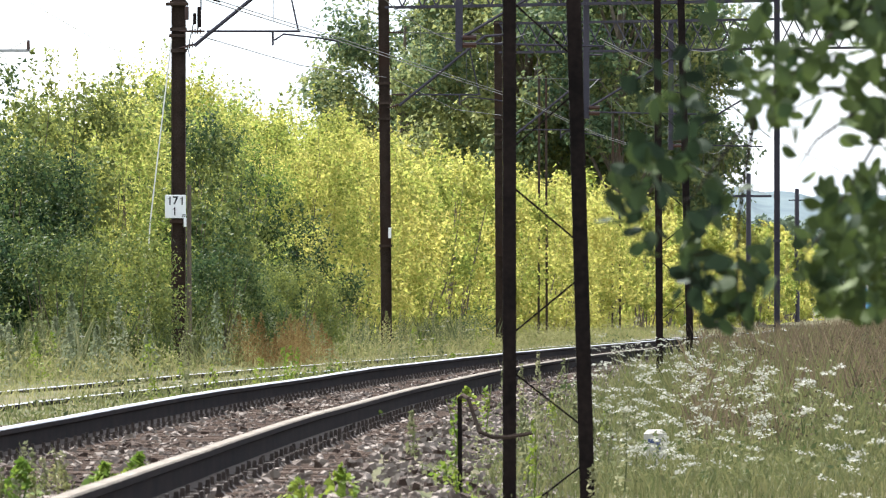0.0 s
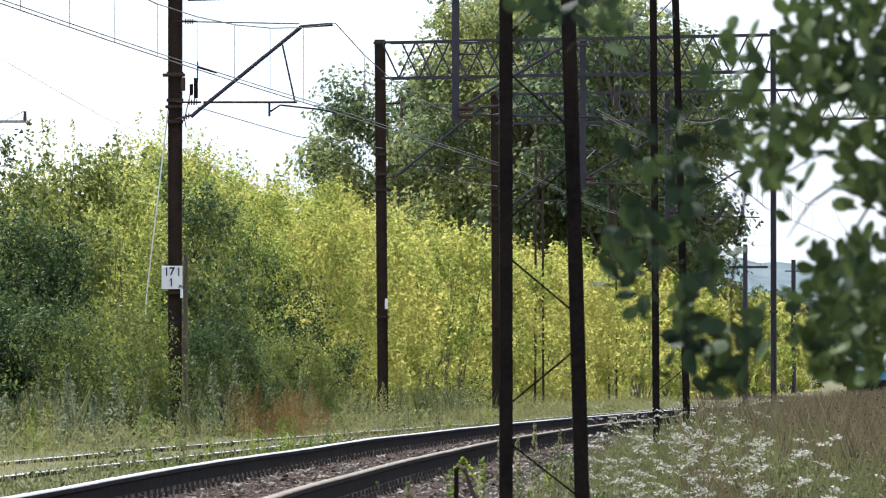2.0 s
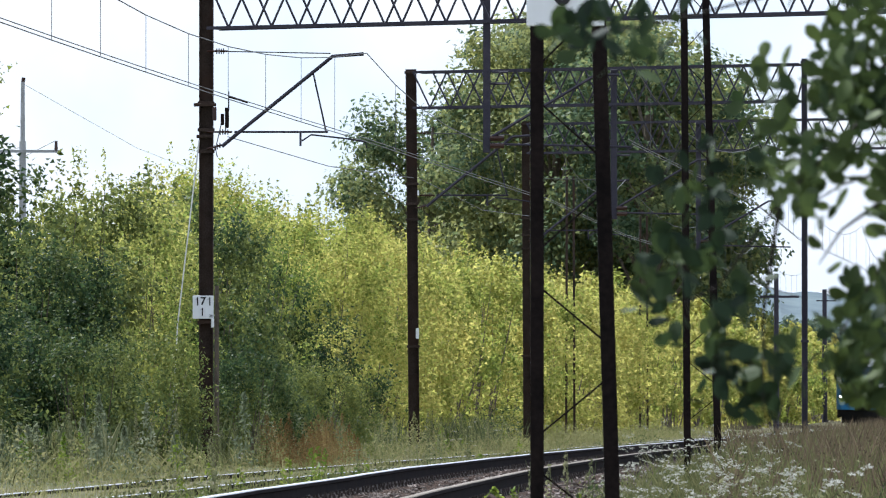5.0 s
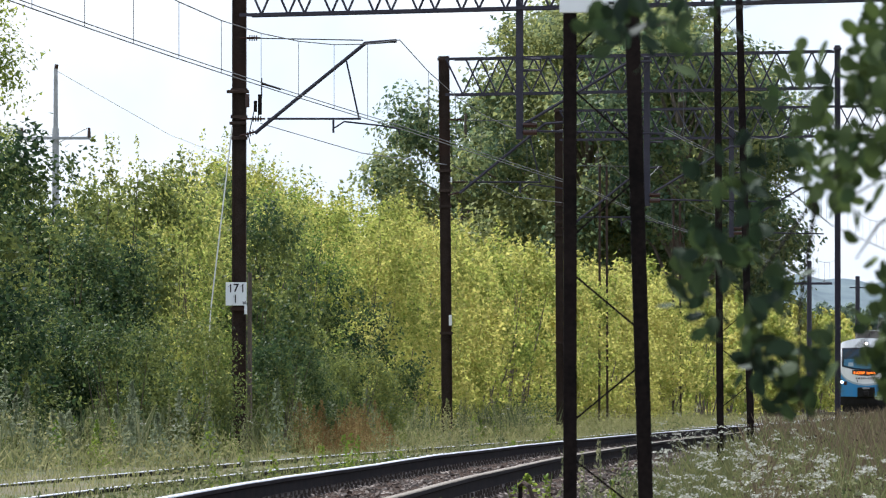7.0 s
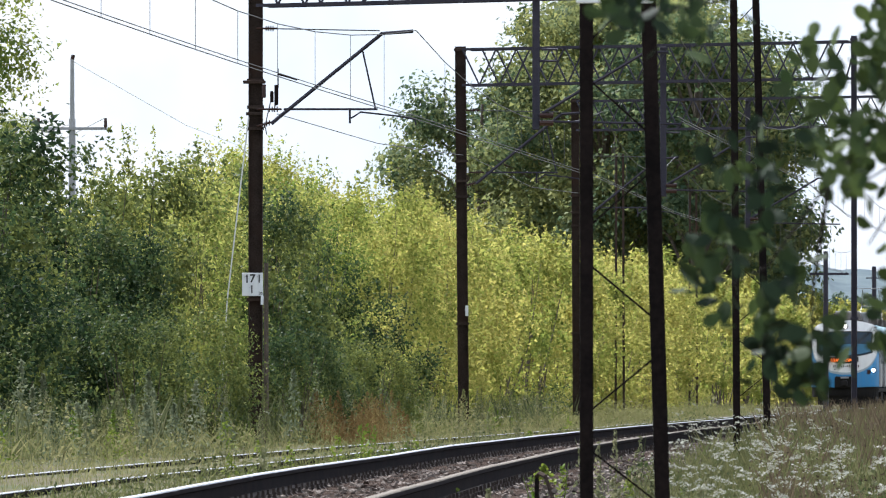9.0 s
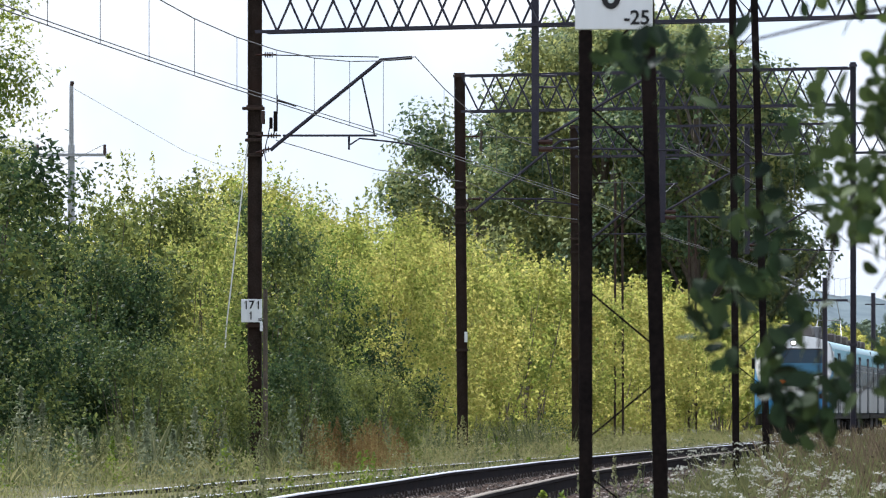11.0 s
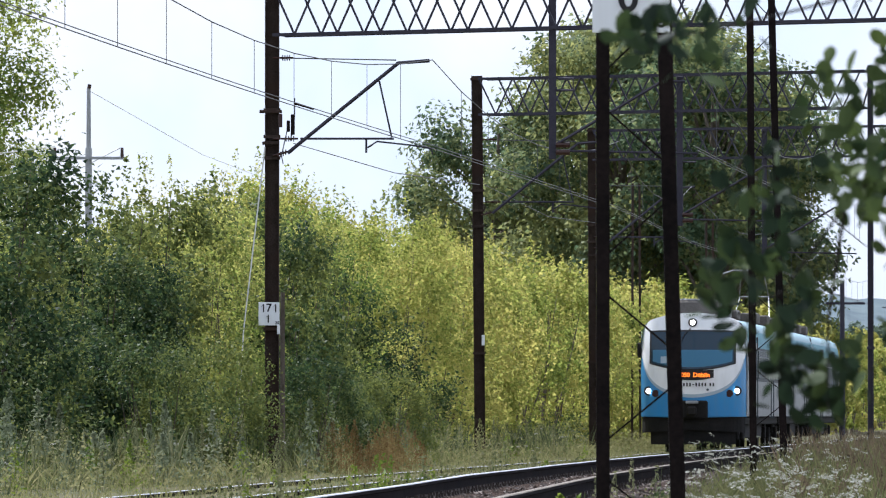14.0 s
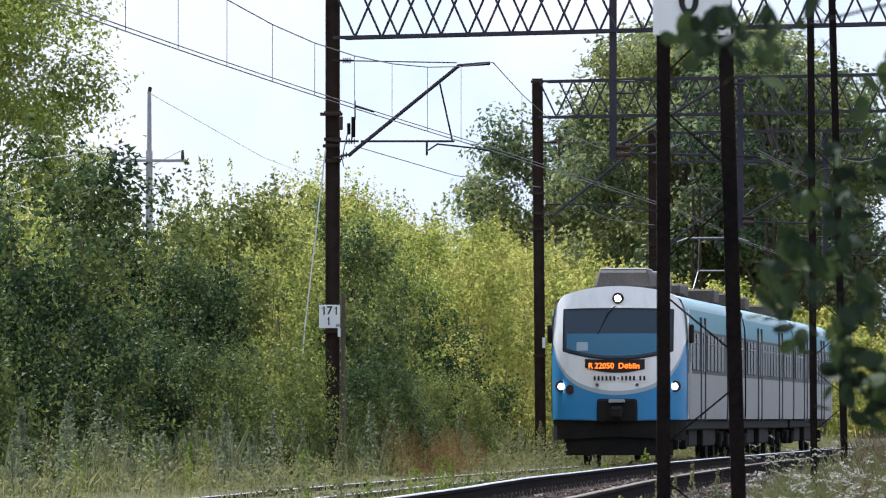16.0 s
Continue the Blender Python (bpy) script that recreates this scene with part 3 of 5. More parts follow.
def catenary(fn, supports, zc, zm, sag, label):
    """Messenger wire, contact wire and droppers from support to support."""
    cat = thing("catenary", pose(0, 0, 0), label, "overhead line", "overhead lines")
    mess, cont = [], []
    drops = []
    for (y0, s0), (y1, s1) in zip(supports, supports[1:]):
        n = max(6, int((y1 - y0) / 5))
        for i in range(n):
            k = i / n
            y = y0 + (y1 - y0) * k
            xx = fn(y) + s0 + (s1 - s0) * k
            mz = zm - sag * 4 * k * (1 - k)
            mess.append((xx, y, mz))
            cont.append((xx, y, zc))
            if 0 < i:
                drops.append(((xx, y, mz), (xx, y, zc)))
    for nm, pts, r in (("messenger_wire", mess, 0.009), ("contact_wire", cont, 0.009), ("contact_wire", [(x - 0.05, y, z + 0.07) for x, y, z in cont], 0.008)):
        bm = bmesh.new()
        tube(bm, pts, r, 5)
        part(nm, bm, M_WIRE, cat)
    for a, b in drops:
        bm = bmesh.new()
        tube(bm, [a, b], 0.0045, 4)
        part("dropper", bm, M_WIRE, cat)


catenary(track_b, [(50, -2.0), (95, -1.38), (145, -0.2), (188, 0.25), (225, -0.2), (268, 0.2), (310, -0.2), (360, 0.2)], 6.33, 7.90, 0.80, "grey catenary and contact wires over the far track")
catenary(track_a, [(142, -0.2), (186, 0.2), (222, -0.2), (268, 0.2), (310, 0), (360, 0.2)], 6.2, 7.6, 0.7, "grey catenary and contact wires over the near track")
wire("feeder_wire", [(-4.3, 145, 6.42), (-2.9, 167, 6.55), (-1.3, 188, 6.9)], 0.009, "thin grey feeder wire slung between posts")
wire("feeder_wire", [(-1.2, 188, 6.9), (0.3, 206, 6.6), (1.6, 225, 6.9)], 0.009, "thin grey feeder wire slung between posts")
wire("guy_wire", [(-4.80, 144.8, 6.35), (-5.16, 144.3, 3.1), (-5.3, 144, 0.4)], 0.013, "pale galvanised stay wire beside a post", M_WHITEWIRE)


def board(x, y, z, w, h, name, label):
    b = thing(name, pose(x, y, z), label, "sign")
    bm = bmesh.new()
    box(bm, (0, 0, 0), (w, 0.012, h), bevel=0.004)
    part("plate", bm, M_WHITE, b)
    return b


FACE = Matrix.Rotation(radians(90), 4, "X")
km = board(-4.73, 144.84, 3.40, 0.37, 0.41, "distance_board", "white distance board lettered 171 over 1 on a post")


def numeral_one(x, z, h, parent):
    """A 1 with its flag, which the built-in font lacks."""
    bm = bmesh.new()
    box(bm, (x + h * 0.06, -0.010, z), (h * 0.15, 0.006, h))
    bar(bm, (x + h * 0.08, -0.0115, z + h * 0.44), (x - h * 0.20, -0.0115, z + h * 0.20), h * 0.12, 0.006)
    part("lettering", bm, M_BLACK, parent)


numeral_one(-0.105, 0.10, 0.145, km)
lettering("7", 0.20, Matrix.Translation((0, -0.008, 0.10)) @ FACE, M_BLACK, km)
numeral_one(0.11, 0.10, 0.145, km)
numeral_one(-0.02, -0.085, 0.14, km)
lettering("30", 0.07, Matrix.Translation((0.145, -0.008, -0.16)) @ FACE, M_BLACK, km)
grade = board(0.476, 41.12, 3.71, 0.39, 0.375, "gradient_board", "white gradient board lettered 0 and -25 on the lattice mast")
lettering("0", 0.21, Matrix.Translation((-0.015, -0.008, -0.015)) @ FACE, M_BLACK, grade)
lettering("-25", 0.10, Matrix.Translation((0.115, -0.008, -0.13)) @ FACE, M_BLACK, grade)
for x, y, z, w, h in ((-4.56, 144.83, 3.12, 0.05, 0.16), (-1.22, 187.8, 3.33, 0.07, 0.24), (-1.20, 187.8, 6.55, 0.04, 0.12)):
    bm = bmesh.new()
    box(bm, (0, 0, 0), (w, 0.01, h), bevel=0.003)
    o = part("white_plate", bm, M_WHITE)
    o.matrix_world = pose(x, y, z)
    tagged(o, "small white marker plate on a rusty post", "marker", "marker plates")

# pale stub post behind the first post
bm = bmesh.new()
tube(bm, [(0, 0, 0), (0, 0, 3.45)], 0.05, 10, taper=0.8)
o = part("stub_post", bm, M_BARK)
o.matrix_world = pose(-4.53, 146.2, 0.35)
tagged(o, "pale weathered wooden stub post beside a steel post", "post")


def utility_pole(x, y, z0, z1, arm, label):
    p = thing("utility_pole", pose(x, y, z0), label, "utility pole", "utility poles")
    h = z1 - z0
    bm = bmesh.new()
    tube(bm, [(0, 0, 0), (0, 0, h * 0.84)], 0.13, 10, taper=0.75)
    part("shaft", bm, M_GREYSTEEL, p)
    bm = bmesh.new()
    tube(bm, [(0, 0, h * 0.82), (0, 0, h)], 0.07, 8, taper=0.8)
    part("top_tube", bm, M_GREYSTEEL, p)
    bm = bmesh.new()
    bar(bm, (-arm / 2, -0.1, h * 0.813), (arm / 2, -0.1, h * 0.813), 0.09, 0.08)
    part("crossarm", bm, M_GREYSTEEL, p)
    for s in (-1, 1):
        bm = bmesh.new()
        tube(bm, [(s * arm * 0.48, -0.1, h * 0.813), (s * arm * 0.48, -0.1, h * 0.813 + 0.3)], 0.055, 8, taper=0.7)
        part("insulator", bm, M_INSUL, p)
    bm = bmesh.new()
    tube(bm, [(0, 0, h - 0.02), (0.03, 0, h + 0.12)], 0.055, 8)
    part("top_insulator", bm, M_INSUL, p)


utility_pole(-12.8, 234, 0.3, 10.95, 2.0, "grey concrete pole with a crossarm above the shrubs")
for pts in ([(-13.75, 234, 9.3), (-17.5, 236, 8.9), (-24, 240, 8.3)], [(-12.8, 234, 9.1), (-17.2, 235, 7.95), (-22, 236, 7.0)], [(-11.9, 234, 9.25), (-14.5, 234.5, 7.95), (-18, 235, 6.6)]):
    wire("power_line", pts, 0.014, "thin pale power line running to a pole", M_WHITEWIRE, "power lines")
wire("power_line", [(-12.8, 234, 10.9), (-11, 270, 10.2), (-9, 330, 10.4)], 0.010, "thin pale power line running to a pole", M_WHITEWIRE, "power lines")
for x, y, z1, r in ((9.4, 252, 5.75, 0.09), (21.6, 500, 8.9, 0.17), (32.7, 640, 7.7, 0.15)):
    bm = bmesh.new()
    tube(bm, [(0, 0, 0), (0, 0, z1 - 0.4)], r, 8, taper=0.8)
    p = thing("line_post", pose(x, y, 0.4), "distant grey post with a small bracket beside the line", "post", "distant posts")
    part("shaft", bm, M_TRUSS, p)
    bm = bmesh.new()
    bar(bm, (-0.5, 0, z1 - 1.1), (0.7, 0, z1 - 1.1), 0.07)
    part("bracket", bm, M_TRUSS, p)


# ======== vegetation ========
def rhombs(points, size, rng, flat=0.5, aspect=0.6):
    """A leaf for each point: a small pointed blade in a random turn. Returns vertices and faces."""
    n = len(points)
    nrm = rng.normal(size=(n, 3)) + np.array((0, 0, flat))
    nrm /= np.linalg.norm(nrm, axis=1)[:, None]
    u = np.cross(nrm, rng.normal(size=(n, 3)))
    u /= np.linalg.norm(u, axis=1)[:, None]
    w = np.cross(nrm, u)
    s = (size * rng.uniform(0.6, 1.25, n))[:, None]
    v = np.empty((n, 4, 3))
    v[:, 0], v[:, 1] = points - u * s * 0.5, points + w * s * 0.5 * aspect - u * s * 0.06
    v[:, 2], v[:, 3] = points + u * s * 0.5, points - w * s * 0.5 * aspect - u * s * 0.06
    return v.reshape(-1, 3), np.arange(n * 4).reshape(-1, 4)


def leaflets(points, out, size, rng, loose=1.0, wide=0.8):
    """A small three-cornered leaf for each point, turned mostly along out, the way its sprig faces."""
    n = len(points)
    nrm = out / (np.linalg.norm(out, axis=1)[:, None] + 1e-6) + rng.normal(size=(n, 3)) * loose + np.array((0, 0, 0.45))
    nrm /= np.linalg.norm(nrm, axis=1)[:, None]
    u = np.cross(nrm, rng.normal(size=(n, 3)))
    u /= np.linalg.norm(u, axis=1)[:, None]
    w = np.cross(nrm, u)
    s = (size * rng.uniform(0.6, 1.25, n))[:, None]
    v = np.empty((n, 3, 3))
    v[:, 0] = points + u * s * 0.55
    v[:, 1], v[:, 2] = points - u * s * 0.4 + w * s * 0.5 * wide, points - u * s * 0.4 - w * s * 0.5 * wide
    return v.reshape(-1, 3), np.arange(n * 3).reshape(-1, 3)


def cloud(name, v, f, mat, parent=None, label=""):
    me = bpy.data.meshes.new(name)
    me.vertices.add(len(v))
    me.vertices.foreach_set("co", np.asarray(v, np.float32).ravel())
    me.loops.add(f.size)
    me.loops.foreach_set("vertex_index", f.astype(np.int32).ravel())
    me.polygons.add(len(f))
    me.polygons.foreach_set("loop_start", np.arange(0, f.size, f.shape[1], dtype=np.int32))
    me.update(calc_edges=True)
    me.materials.append(mat)
    ob = new(name, me)
    ob.parent = parent
    if label:
        tagged(ob, label)
    return ob


def bush(height, width, leaves, size, mat, seed, label, wisps=24):
    """A young birch or shrub: several stems, sprigs of small leaves, thin wisps at the top."""
    rng = np.random.default_rng(seed)
    b = thing("bush", pose(0, 0, -50), label, "bush", "shrubs along the line")
    bm = bmesh.new()
    stems = []
    for i in range(6):
        a, r = rng.uniform(0, 6.28), width * rng.uniform(0.1, 0.38)
        top = Vector((r * math.cos(a), r * math.sin(a), height * rng.uniform(0.7, 0.98)))
        foot = Vector((top.x * 0.2, top.y * 0.2, 0))
        mid = foot.lerp(top, 0.5) + Vector((rng.normal() * 0.12, rng.normal() * 0.12, 0))
        tube(bm, [foot, mid, top], 0.035, 5, taper=0.15)
    part("stem", bm, M_BARK, b)
    per = 24
    n = leaves // per
    nl = 36
    z = rng.beta(1.5, 1.2, nl) * height * 0.93
    a = rng.uniform(0, 6.28, nl)
    k = z / height
    prof = np.sqrt(np.clip(1 - (np.abs(k - 0.42) / 0.62) ** 2.2, 0.02, 1))
    lob = np.clip(1 + 0.28 * np.sin(a * 3 + seed) * np.sin(k * 7 + seed * 2) + rng.normal(0, 0.12, nl), 0.5, 1.2)
    r = width * 0.5 * prof * lob * np.sqrt(rng.uniform(0.3, 1, nl))
    c = np.c_[r * np.cos(a), r * np.sin(a), z + 0.1]
    # each limb carries a heap of sprigs, with dark gaps between the heaps
    which = rng.integers(0, nl, n)
    off = rng.normal(0, 1, (n, 3)) * np.array((0.22, 0.22, 0.26)) * (width / 3.4)
    sprig = c[which] + off
    facing = off + c[which] * np.array((0.25, 0.25, 0.0))
    pts = (sprig[:, None, :] + rng.normal(0, 1, (n, per, 3)) * np.array((0.11, 0.11, 0.15))).reshape(-1, 3)
    out = np.repeat(facing, per, axis=0)
    ws = []
    for i in range(wisps):
        aa, rr = rng.uniform(0, 6.28), width * 0.42 * math.sqrt(rng.random())
        zb = height * (0.99 - 0.5 * (rr / (width * 0.5)) ** 2) - 0.3
        L, m = rng.uniform(0.4, 1.3), 34
        t = rng.random(m) ** 0.8
        spread = 0.10 * (1.15 - t)
        ws.append(np.c_[rr * math.cos(aa) + rng.normal(0, 1, m) * spread, rr * math.sin(aa) + rng.normal(0, 1, m) * spread, zb + L * t])
    tips = np.concatenate(ws)
    pts, out = np.concatenate([pts, tips]), np.concatenate([out, rng.normal(size=(len(tips), 3))])
    keep = pts[:, 2] > 0.05
    v, f = leaflets(pts[keep], out[keep], size, rng)
    cloud("crown", v, f, mat, b)
    return b


def tree(height, width, leaves, size, mat, seed, label, base=0.2):
    """A full-grown tree: trunk, limbs, and a crown of leaf clumps with gaps."""
    rng = np.random.default_rng(seed)
    t = thing("tree", pose(0, 0, -50), label, "tree", "tall trees")
    bm = bmesh.new()
    tube(bm, [(0, 0, 0), (0.1, 0.1, height * 0.3), (-0.1, 0.05, height * 0.6), (0, 0, height * 0.9)], height * 0.02, 8, taper=0.2)
    part("trunk", bm, M_BARK, t)
    cl, rad = [], []
    bm = bmesh.new()
    for i in range(84):
        k = rng.uniform(base, 0.97)
        a = rng.uniform(0, 6.28)
        prof = math.sqrt(max(0.03, 1 - (abs(k - 0.55) / 0.5) ** 2.4))
        r = width * 0.5 * prof * math.sqrt(rng.uniform(0.2, 1))
        c = (r * math.cos(a), r * math.sin(a), k * height)
        cl.append(c)
        rad.append(rng.uniform(0.055, 0.105) * height * (0.7 + 0.3 * prof))
        if i % 3 == 0:
            tube(bm, [(0, 0, max(0.15, k - 0.22) * height), (c[0] * 0.5, c[1] * 0.5, (k - 0.07) * height), c], height * 0.006, 5, taper=0.25)
    part("branchwork", bm, M_BARK, t)
    cl, rad = np.array(cl), np.array(rad)
    per = leaves // len(cl)
    d = rng.normal(size=(len(cl), per, 3))
    d /= np.linalg.norm(d, axis=2)[:, :, None]
    rr = rng.uniform(0.35, 1.0, (len(cl), per, 1)) ** 0.6
    wob = 1 + 0.25 * np.sin(d[:, :, :1] * 6 + d[:, :, 2:] * 5)
    pts = (cl[:, None] + d * rr * wob * rad[:, None, None] * np.array((1, 1, 0.8))).reshape(-1, 3)
    v, f = leaflets(pts, d.reshape(-1, 3), size, rng, 0.6, 0.9)
    cloud("crown", v, f, mat, t)
    return t


rng = np.random.default_rng(11)
LB = "young yellow-green birch bushes beside the track"
LD = "dense dark green willow shrub beside the track"
near_kinds = [bush(6.0, 3.4, 11500, 0.078, M_BIRCH, 1, LB), bush(5.4, 3.2, 11500, 0.078, M_BIRCH, 2, LB), bush(6.4, 3.0, 11500, 0.075, M_BIRCH, 3, LB, 22)]
dark_kinds = [bush(5.6, 4.0, 11000, 0.10, M_DARKBUSH, 4, LD), bush(4.6, 3.8, 11000, 0.105, M_DARKBUSH, 5, LD), bush(3.8, 3.9, 10400, 0.10, M_DARKBUSH, 15, LD, 12)]
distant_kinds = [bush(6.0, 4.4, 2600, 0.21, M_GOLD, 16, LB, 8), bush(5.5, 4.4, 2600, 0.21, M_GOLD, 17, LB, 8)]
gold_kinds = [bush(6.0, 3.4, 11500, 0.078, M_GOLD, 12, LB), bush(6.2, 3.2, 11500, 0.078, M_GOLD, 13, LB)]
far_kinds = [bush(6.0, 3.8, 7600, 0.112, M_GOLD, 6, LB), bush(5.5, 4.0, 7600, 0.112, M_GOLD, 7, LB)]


def plant(kinds, x, y, s, i):
    k = kinds[i % len(kinds)]
    g = ground_z(x, y)
    o = copy_thing(k, pose(x, y, g - 0.05, 0, 0, rng.uniform(0, 360)))
    o.scale = (s * rng.uniform(0.9, 1.15), s * rng.uniform(0.9, 1.15), s)
    return o


i = 0
y = 112.0
while y < 580:
    back = (6.5 if y < 165 else 5.8) + rng.uniform(-0.5, 0.8)
    dark = y < 160 or 168 < y < 180
    if y < 210:
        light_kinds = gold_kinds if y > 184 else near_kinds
        plant(dark_kinds if rng.random() < (0.75 if dark else 0.08) else light_kinds, track_b(y) - back, y, rng.uniform(0.82, 1.0) * (0.76 if 131 < y < 146 else 1.0), i)
        plant(light_kinds if rng.random() < 0.8 else dark_kinds, track_b(y) - back - 2.6, y + 1.5, rng.uniform(0.95, 1.12) if y > 178 else rng.uniform(0.78, 0.9) * (0.85 if 157 < y < 172 else 1.0), i + 1)
        y += 2.7
    else:
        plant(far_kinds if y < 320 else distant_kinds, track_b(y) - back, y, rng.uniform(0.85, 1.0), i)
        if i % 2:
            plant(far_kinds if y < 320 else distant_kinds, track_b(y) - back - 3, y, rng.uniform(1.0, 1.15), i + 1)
        y += 4.0 if y < 320 else 7.0
    i += 1
for x, y, s in ((-13.5, 172, 0.82), (-12.0, 165, 0.82), (-12.5, 185, 0.9), (-10.5, 176, 0.85), (-14, 196, 0.9), (-11.4, 152, 0.78), (-10.2, 139, 0.78), (-11.0, 145, 0.76), (-15, 205, 0.95), (-16, 190, 0.9)):
    plant(near_kinds, x, y, s, int(y))
# low shrubs grown out into the verge round the first post
for x, y, s in ((-5.55, 141.5, 0.62), (-4.1, 148.5, 0.55), (-6.6, 138, 0.66), (-2.9, 158, 0.5)):
    plant(dark_kinds[2:], x, y, s, 0)
# Added, mostly hidden row that keeps sky from shining through the hedge.
back_kinds = [bush(5.2, 4.2, 4600, 0.19, M_DARKBUSH, 8, "added dark thicket blocking the sky behind the young birches", 4), bush(4.9, 4.4, 4600, 0.19, M_DARKBUSH, 9, "added dark thicket blocking the sky behind the young birches", 4)]
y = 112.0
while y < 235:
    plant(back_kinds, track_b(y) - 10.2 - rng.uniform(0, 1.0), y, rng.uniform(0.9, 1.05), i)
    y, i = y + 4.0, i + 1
for k in near_kinds + gold_kinds + dark_kinds + far_kinds + distant_kinds + back_kinds:
    for o in list(k.children_recursive) + [k]:
        bpy.data.objects.remove(o)

OAKL = "tall dark green broadleaf tree behind the bushes"
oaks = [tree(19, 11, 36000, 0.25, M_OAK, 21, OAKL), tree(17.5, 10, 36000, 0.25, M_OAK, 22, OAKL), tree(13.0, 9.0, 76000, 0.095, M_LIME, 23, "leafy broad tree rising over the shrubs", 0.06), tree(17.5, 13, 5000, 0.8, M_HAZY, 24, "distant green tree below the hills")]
for k, x, y, s, r in ((0, 4.7, 441, 1.19, 0), (1, 9.4, 433, 1.27, 80), (0, 7.3, 450, 1.23, 160), (1, 10.0, 451, 1.20, 200), (1, -2.1, 456, 1.08, 40), (0, 5.4, 459, 1.23, 270), (1, -3.9, 464, 0.83, 300),
                      (2, -23.4, 264, 1.6, 20), (2, -27, 262, 1.6, 120), (2, -25, 274, 1.6, 210), (2, -20.6, 278, 0.95, 310),
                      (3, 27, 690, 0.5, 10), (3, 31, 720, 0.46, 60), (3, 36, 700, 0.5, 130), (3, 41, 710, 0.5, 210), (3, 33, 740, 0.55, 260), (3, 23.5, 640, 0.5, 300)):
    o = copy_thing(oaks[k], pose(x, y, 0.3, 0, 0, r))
    o.scale = (s, s, s)
for k in oaks:
    for o in list(k.children_recursive) + [k]:
        bpy.data.objects.remove(o)


def blades(points, hgt, width, rng, lean=0.35):
    """Grass blades: a tapering bent strip at each point."""
    n = len(points)
    a = rng.uniform(0, 6.28, n)
    d = np.c_[np.cos(a), np.sin(a), np.zeros(n)]
    b = rng.uniform(0, 6.28, n)
    bend = np.c_[np.cos(b), np.sin(b), np.zeros(n)] * (lean * hgt * rng.uniform(0.2, 1, n))[:, None]
    up = np.c_[np.zeros((n, 2)), hgt]
    w = (width * rng.uniform(0.6, 1.3, n))[:, None]
    v = np.empty((n, 4, 3))
    v[:, 0], v[:, 1] = points - d * w / 2, points + up * 0.6 + bend * 0.25 - d * w * 0.5
    v[:, 2], v[:, 3] = points + up + bend, points + up * 0.5 + bend * 0.2 + d * w * 0.5
    return v.reshape(-1, 3), np.arange(n * 4).reshape(-1, 4)


def scatter(n, y0, y1, xa, xb, rng, power=1.0):
    """Points on the ground between two edges that follow the track."""
    ys = y0 + (y1 - y0) * rng.random(n) ** power
    xs = np.array([xa(y) + (xb(y) - xa(y)) * r for y, r in zip(ys, rng.random(n))])
    zs = np.array([ground_z(x, y) for x, y in zip(xs, ys)])
    return np.c_[xs, ys, zs - 0.02]


def meadow(name, n, y0, y1, xa, xb, h, w, mat, label, seed, lean=0.35, power=1.0, clump=0.0):
    r = np.random.default_rng(seed)
    p = scatter(n, y0, y1, xa, xb, r, power)
    if clump:
        f = np.array([noise.noise((q[0] * clump, q[1] * clump * 0.3, seed)) for q in p])
        p = p[f > -0.05]
    hh = r.uniform(h[0], h[1], len(p)) * np.clip((p[:, 1] - 30) / 60, 0.4, 1)
    v, f = blades(p, hh, w, r, lean)
    return tagged(cloud(name, v, f, mat), label, "grass", kind="stuff")


# between the far track and the bushes, between the tracks, and over the field
meadow("verge_grass", 11000, 95, 330, lambda y: track_b(y) - 5.6, lambda y: track_b(y) - 1.5, (0.15, 0.5), 0.009, M_VERGE, "yellow-green verge grass before the bushes", 31, 0.7)
meadow("verge_weeds", 6000, 95, 220, lambda y: track_b(y) - 5.8, lambda y: track_b(y) - 2.4, (0.5, 1.1), 0.016, M_MUGWORT, "grey-green tall weeds along the shrubs", 32, 0.3, clump=0.35)
meadow("track_grass", 16000, 62, 300, lambda y: track_b(y) + 1.2, lambda y: track_a(y) - 1.9, (0.05, 0.25), 0.010, M_VERGE, "low grass between the two tracks", 33, 0.7)
meadow("bed_grass", 9000, 70, 240, lambda y: track_b(y) - 1.5, lambda y: track_b(y) + 1.3, (0.05, 0.22), 0.010, M_VERGE, "low grass growing over the far track", 34, 0.7)
meadow("field_grass", 50000, 44, 230, lambda y: track_a(y) + 2.0, lambda y: max(track_a(y) + 4.5, y * 0.058 + 1.0), (0.15, 0.6), 0.006, M_GRASS, "tall green grass on the near side of the tracks", 35, 0.45, 1.4)
meadow("field_dry_grass", 52000, 62, 260, lambda y: max(track_a(y) + 2.6, y * 0.030), lambda y: max(track_a(y) + 5.5, y * 0.058 + 1.2), (0.3, 0.95), 0.007, M_DRYGRASS, "brown seeding grass over the field", 36, 0.32, 1.2, 0.5)


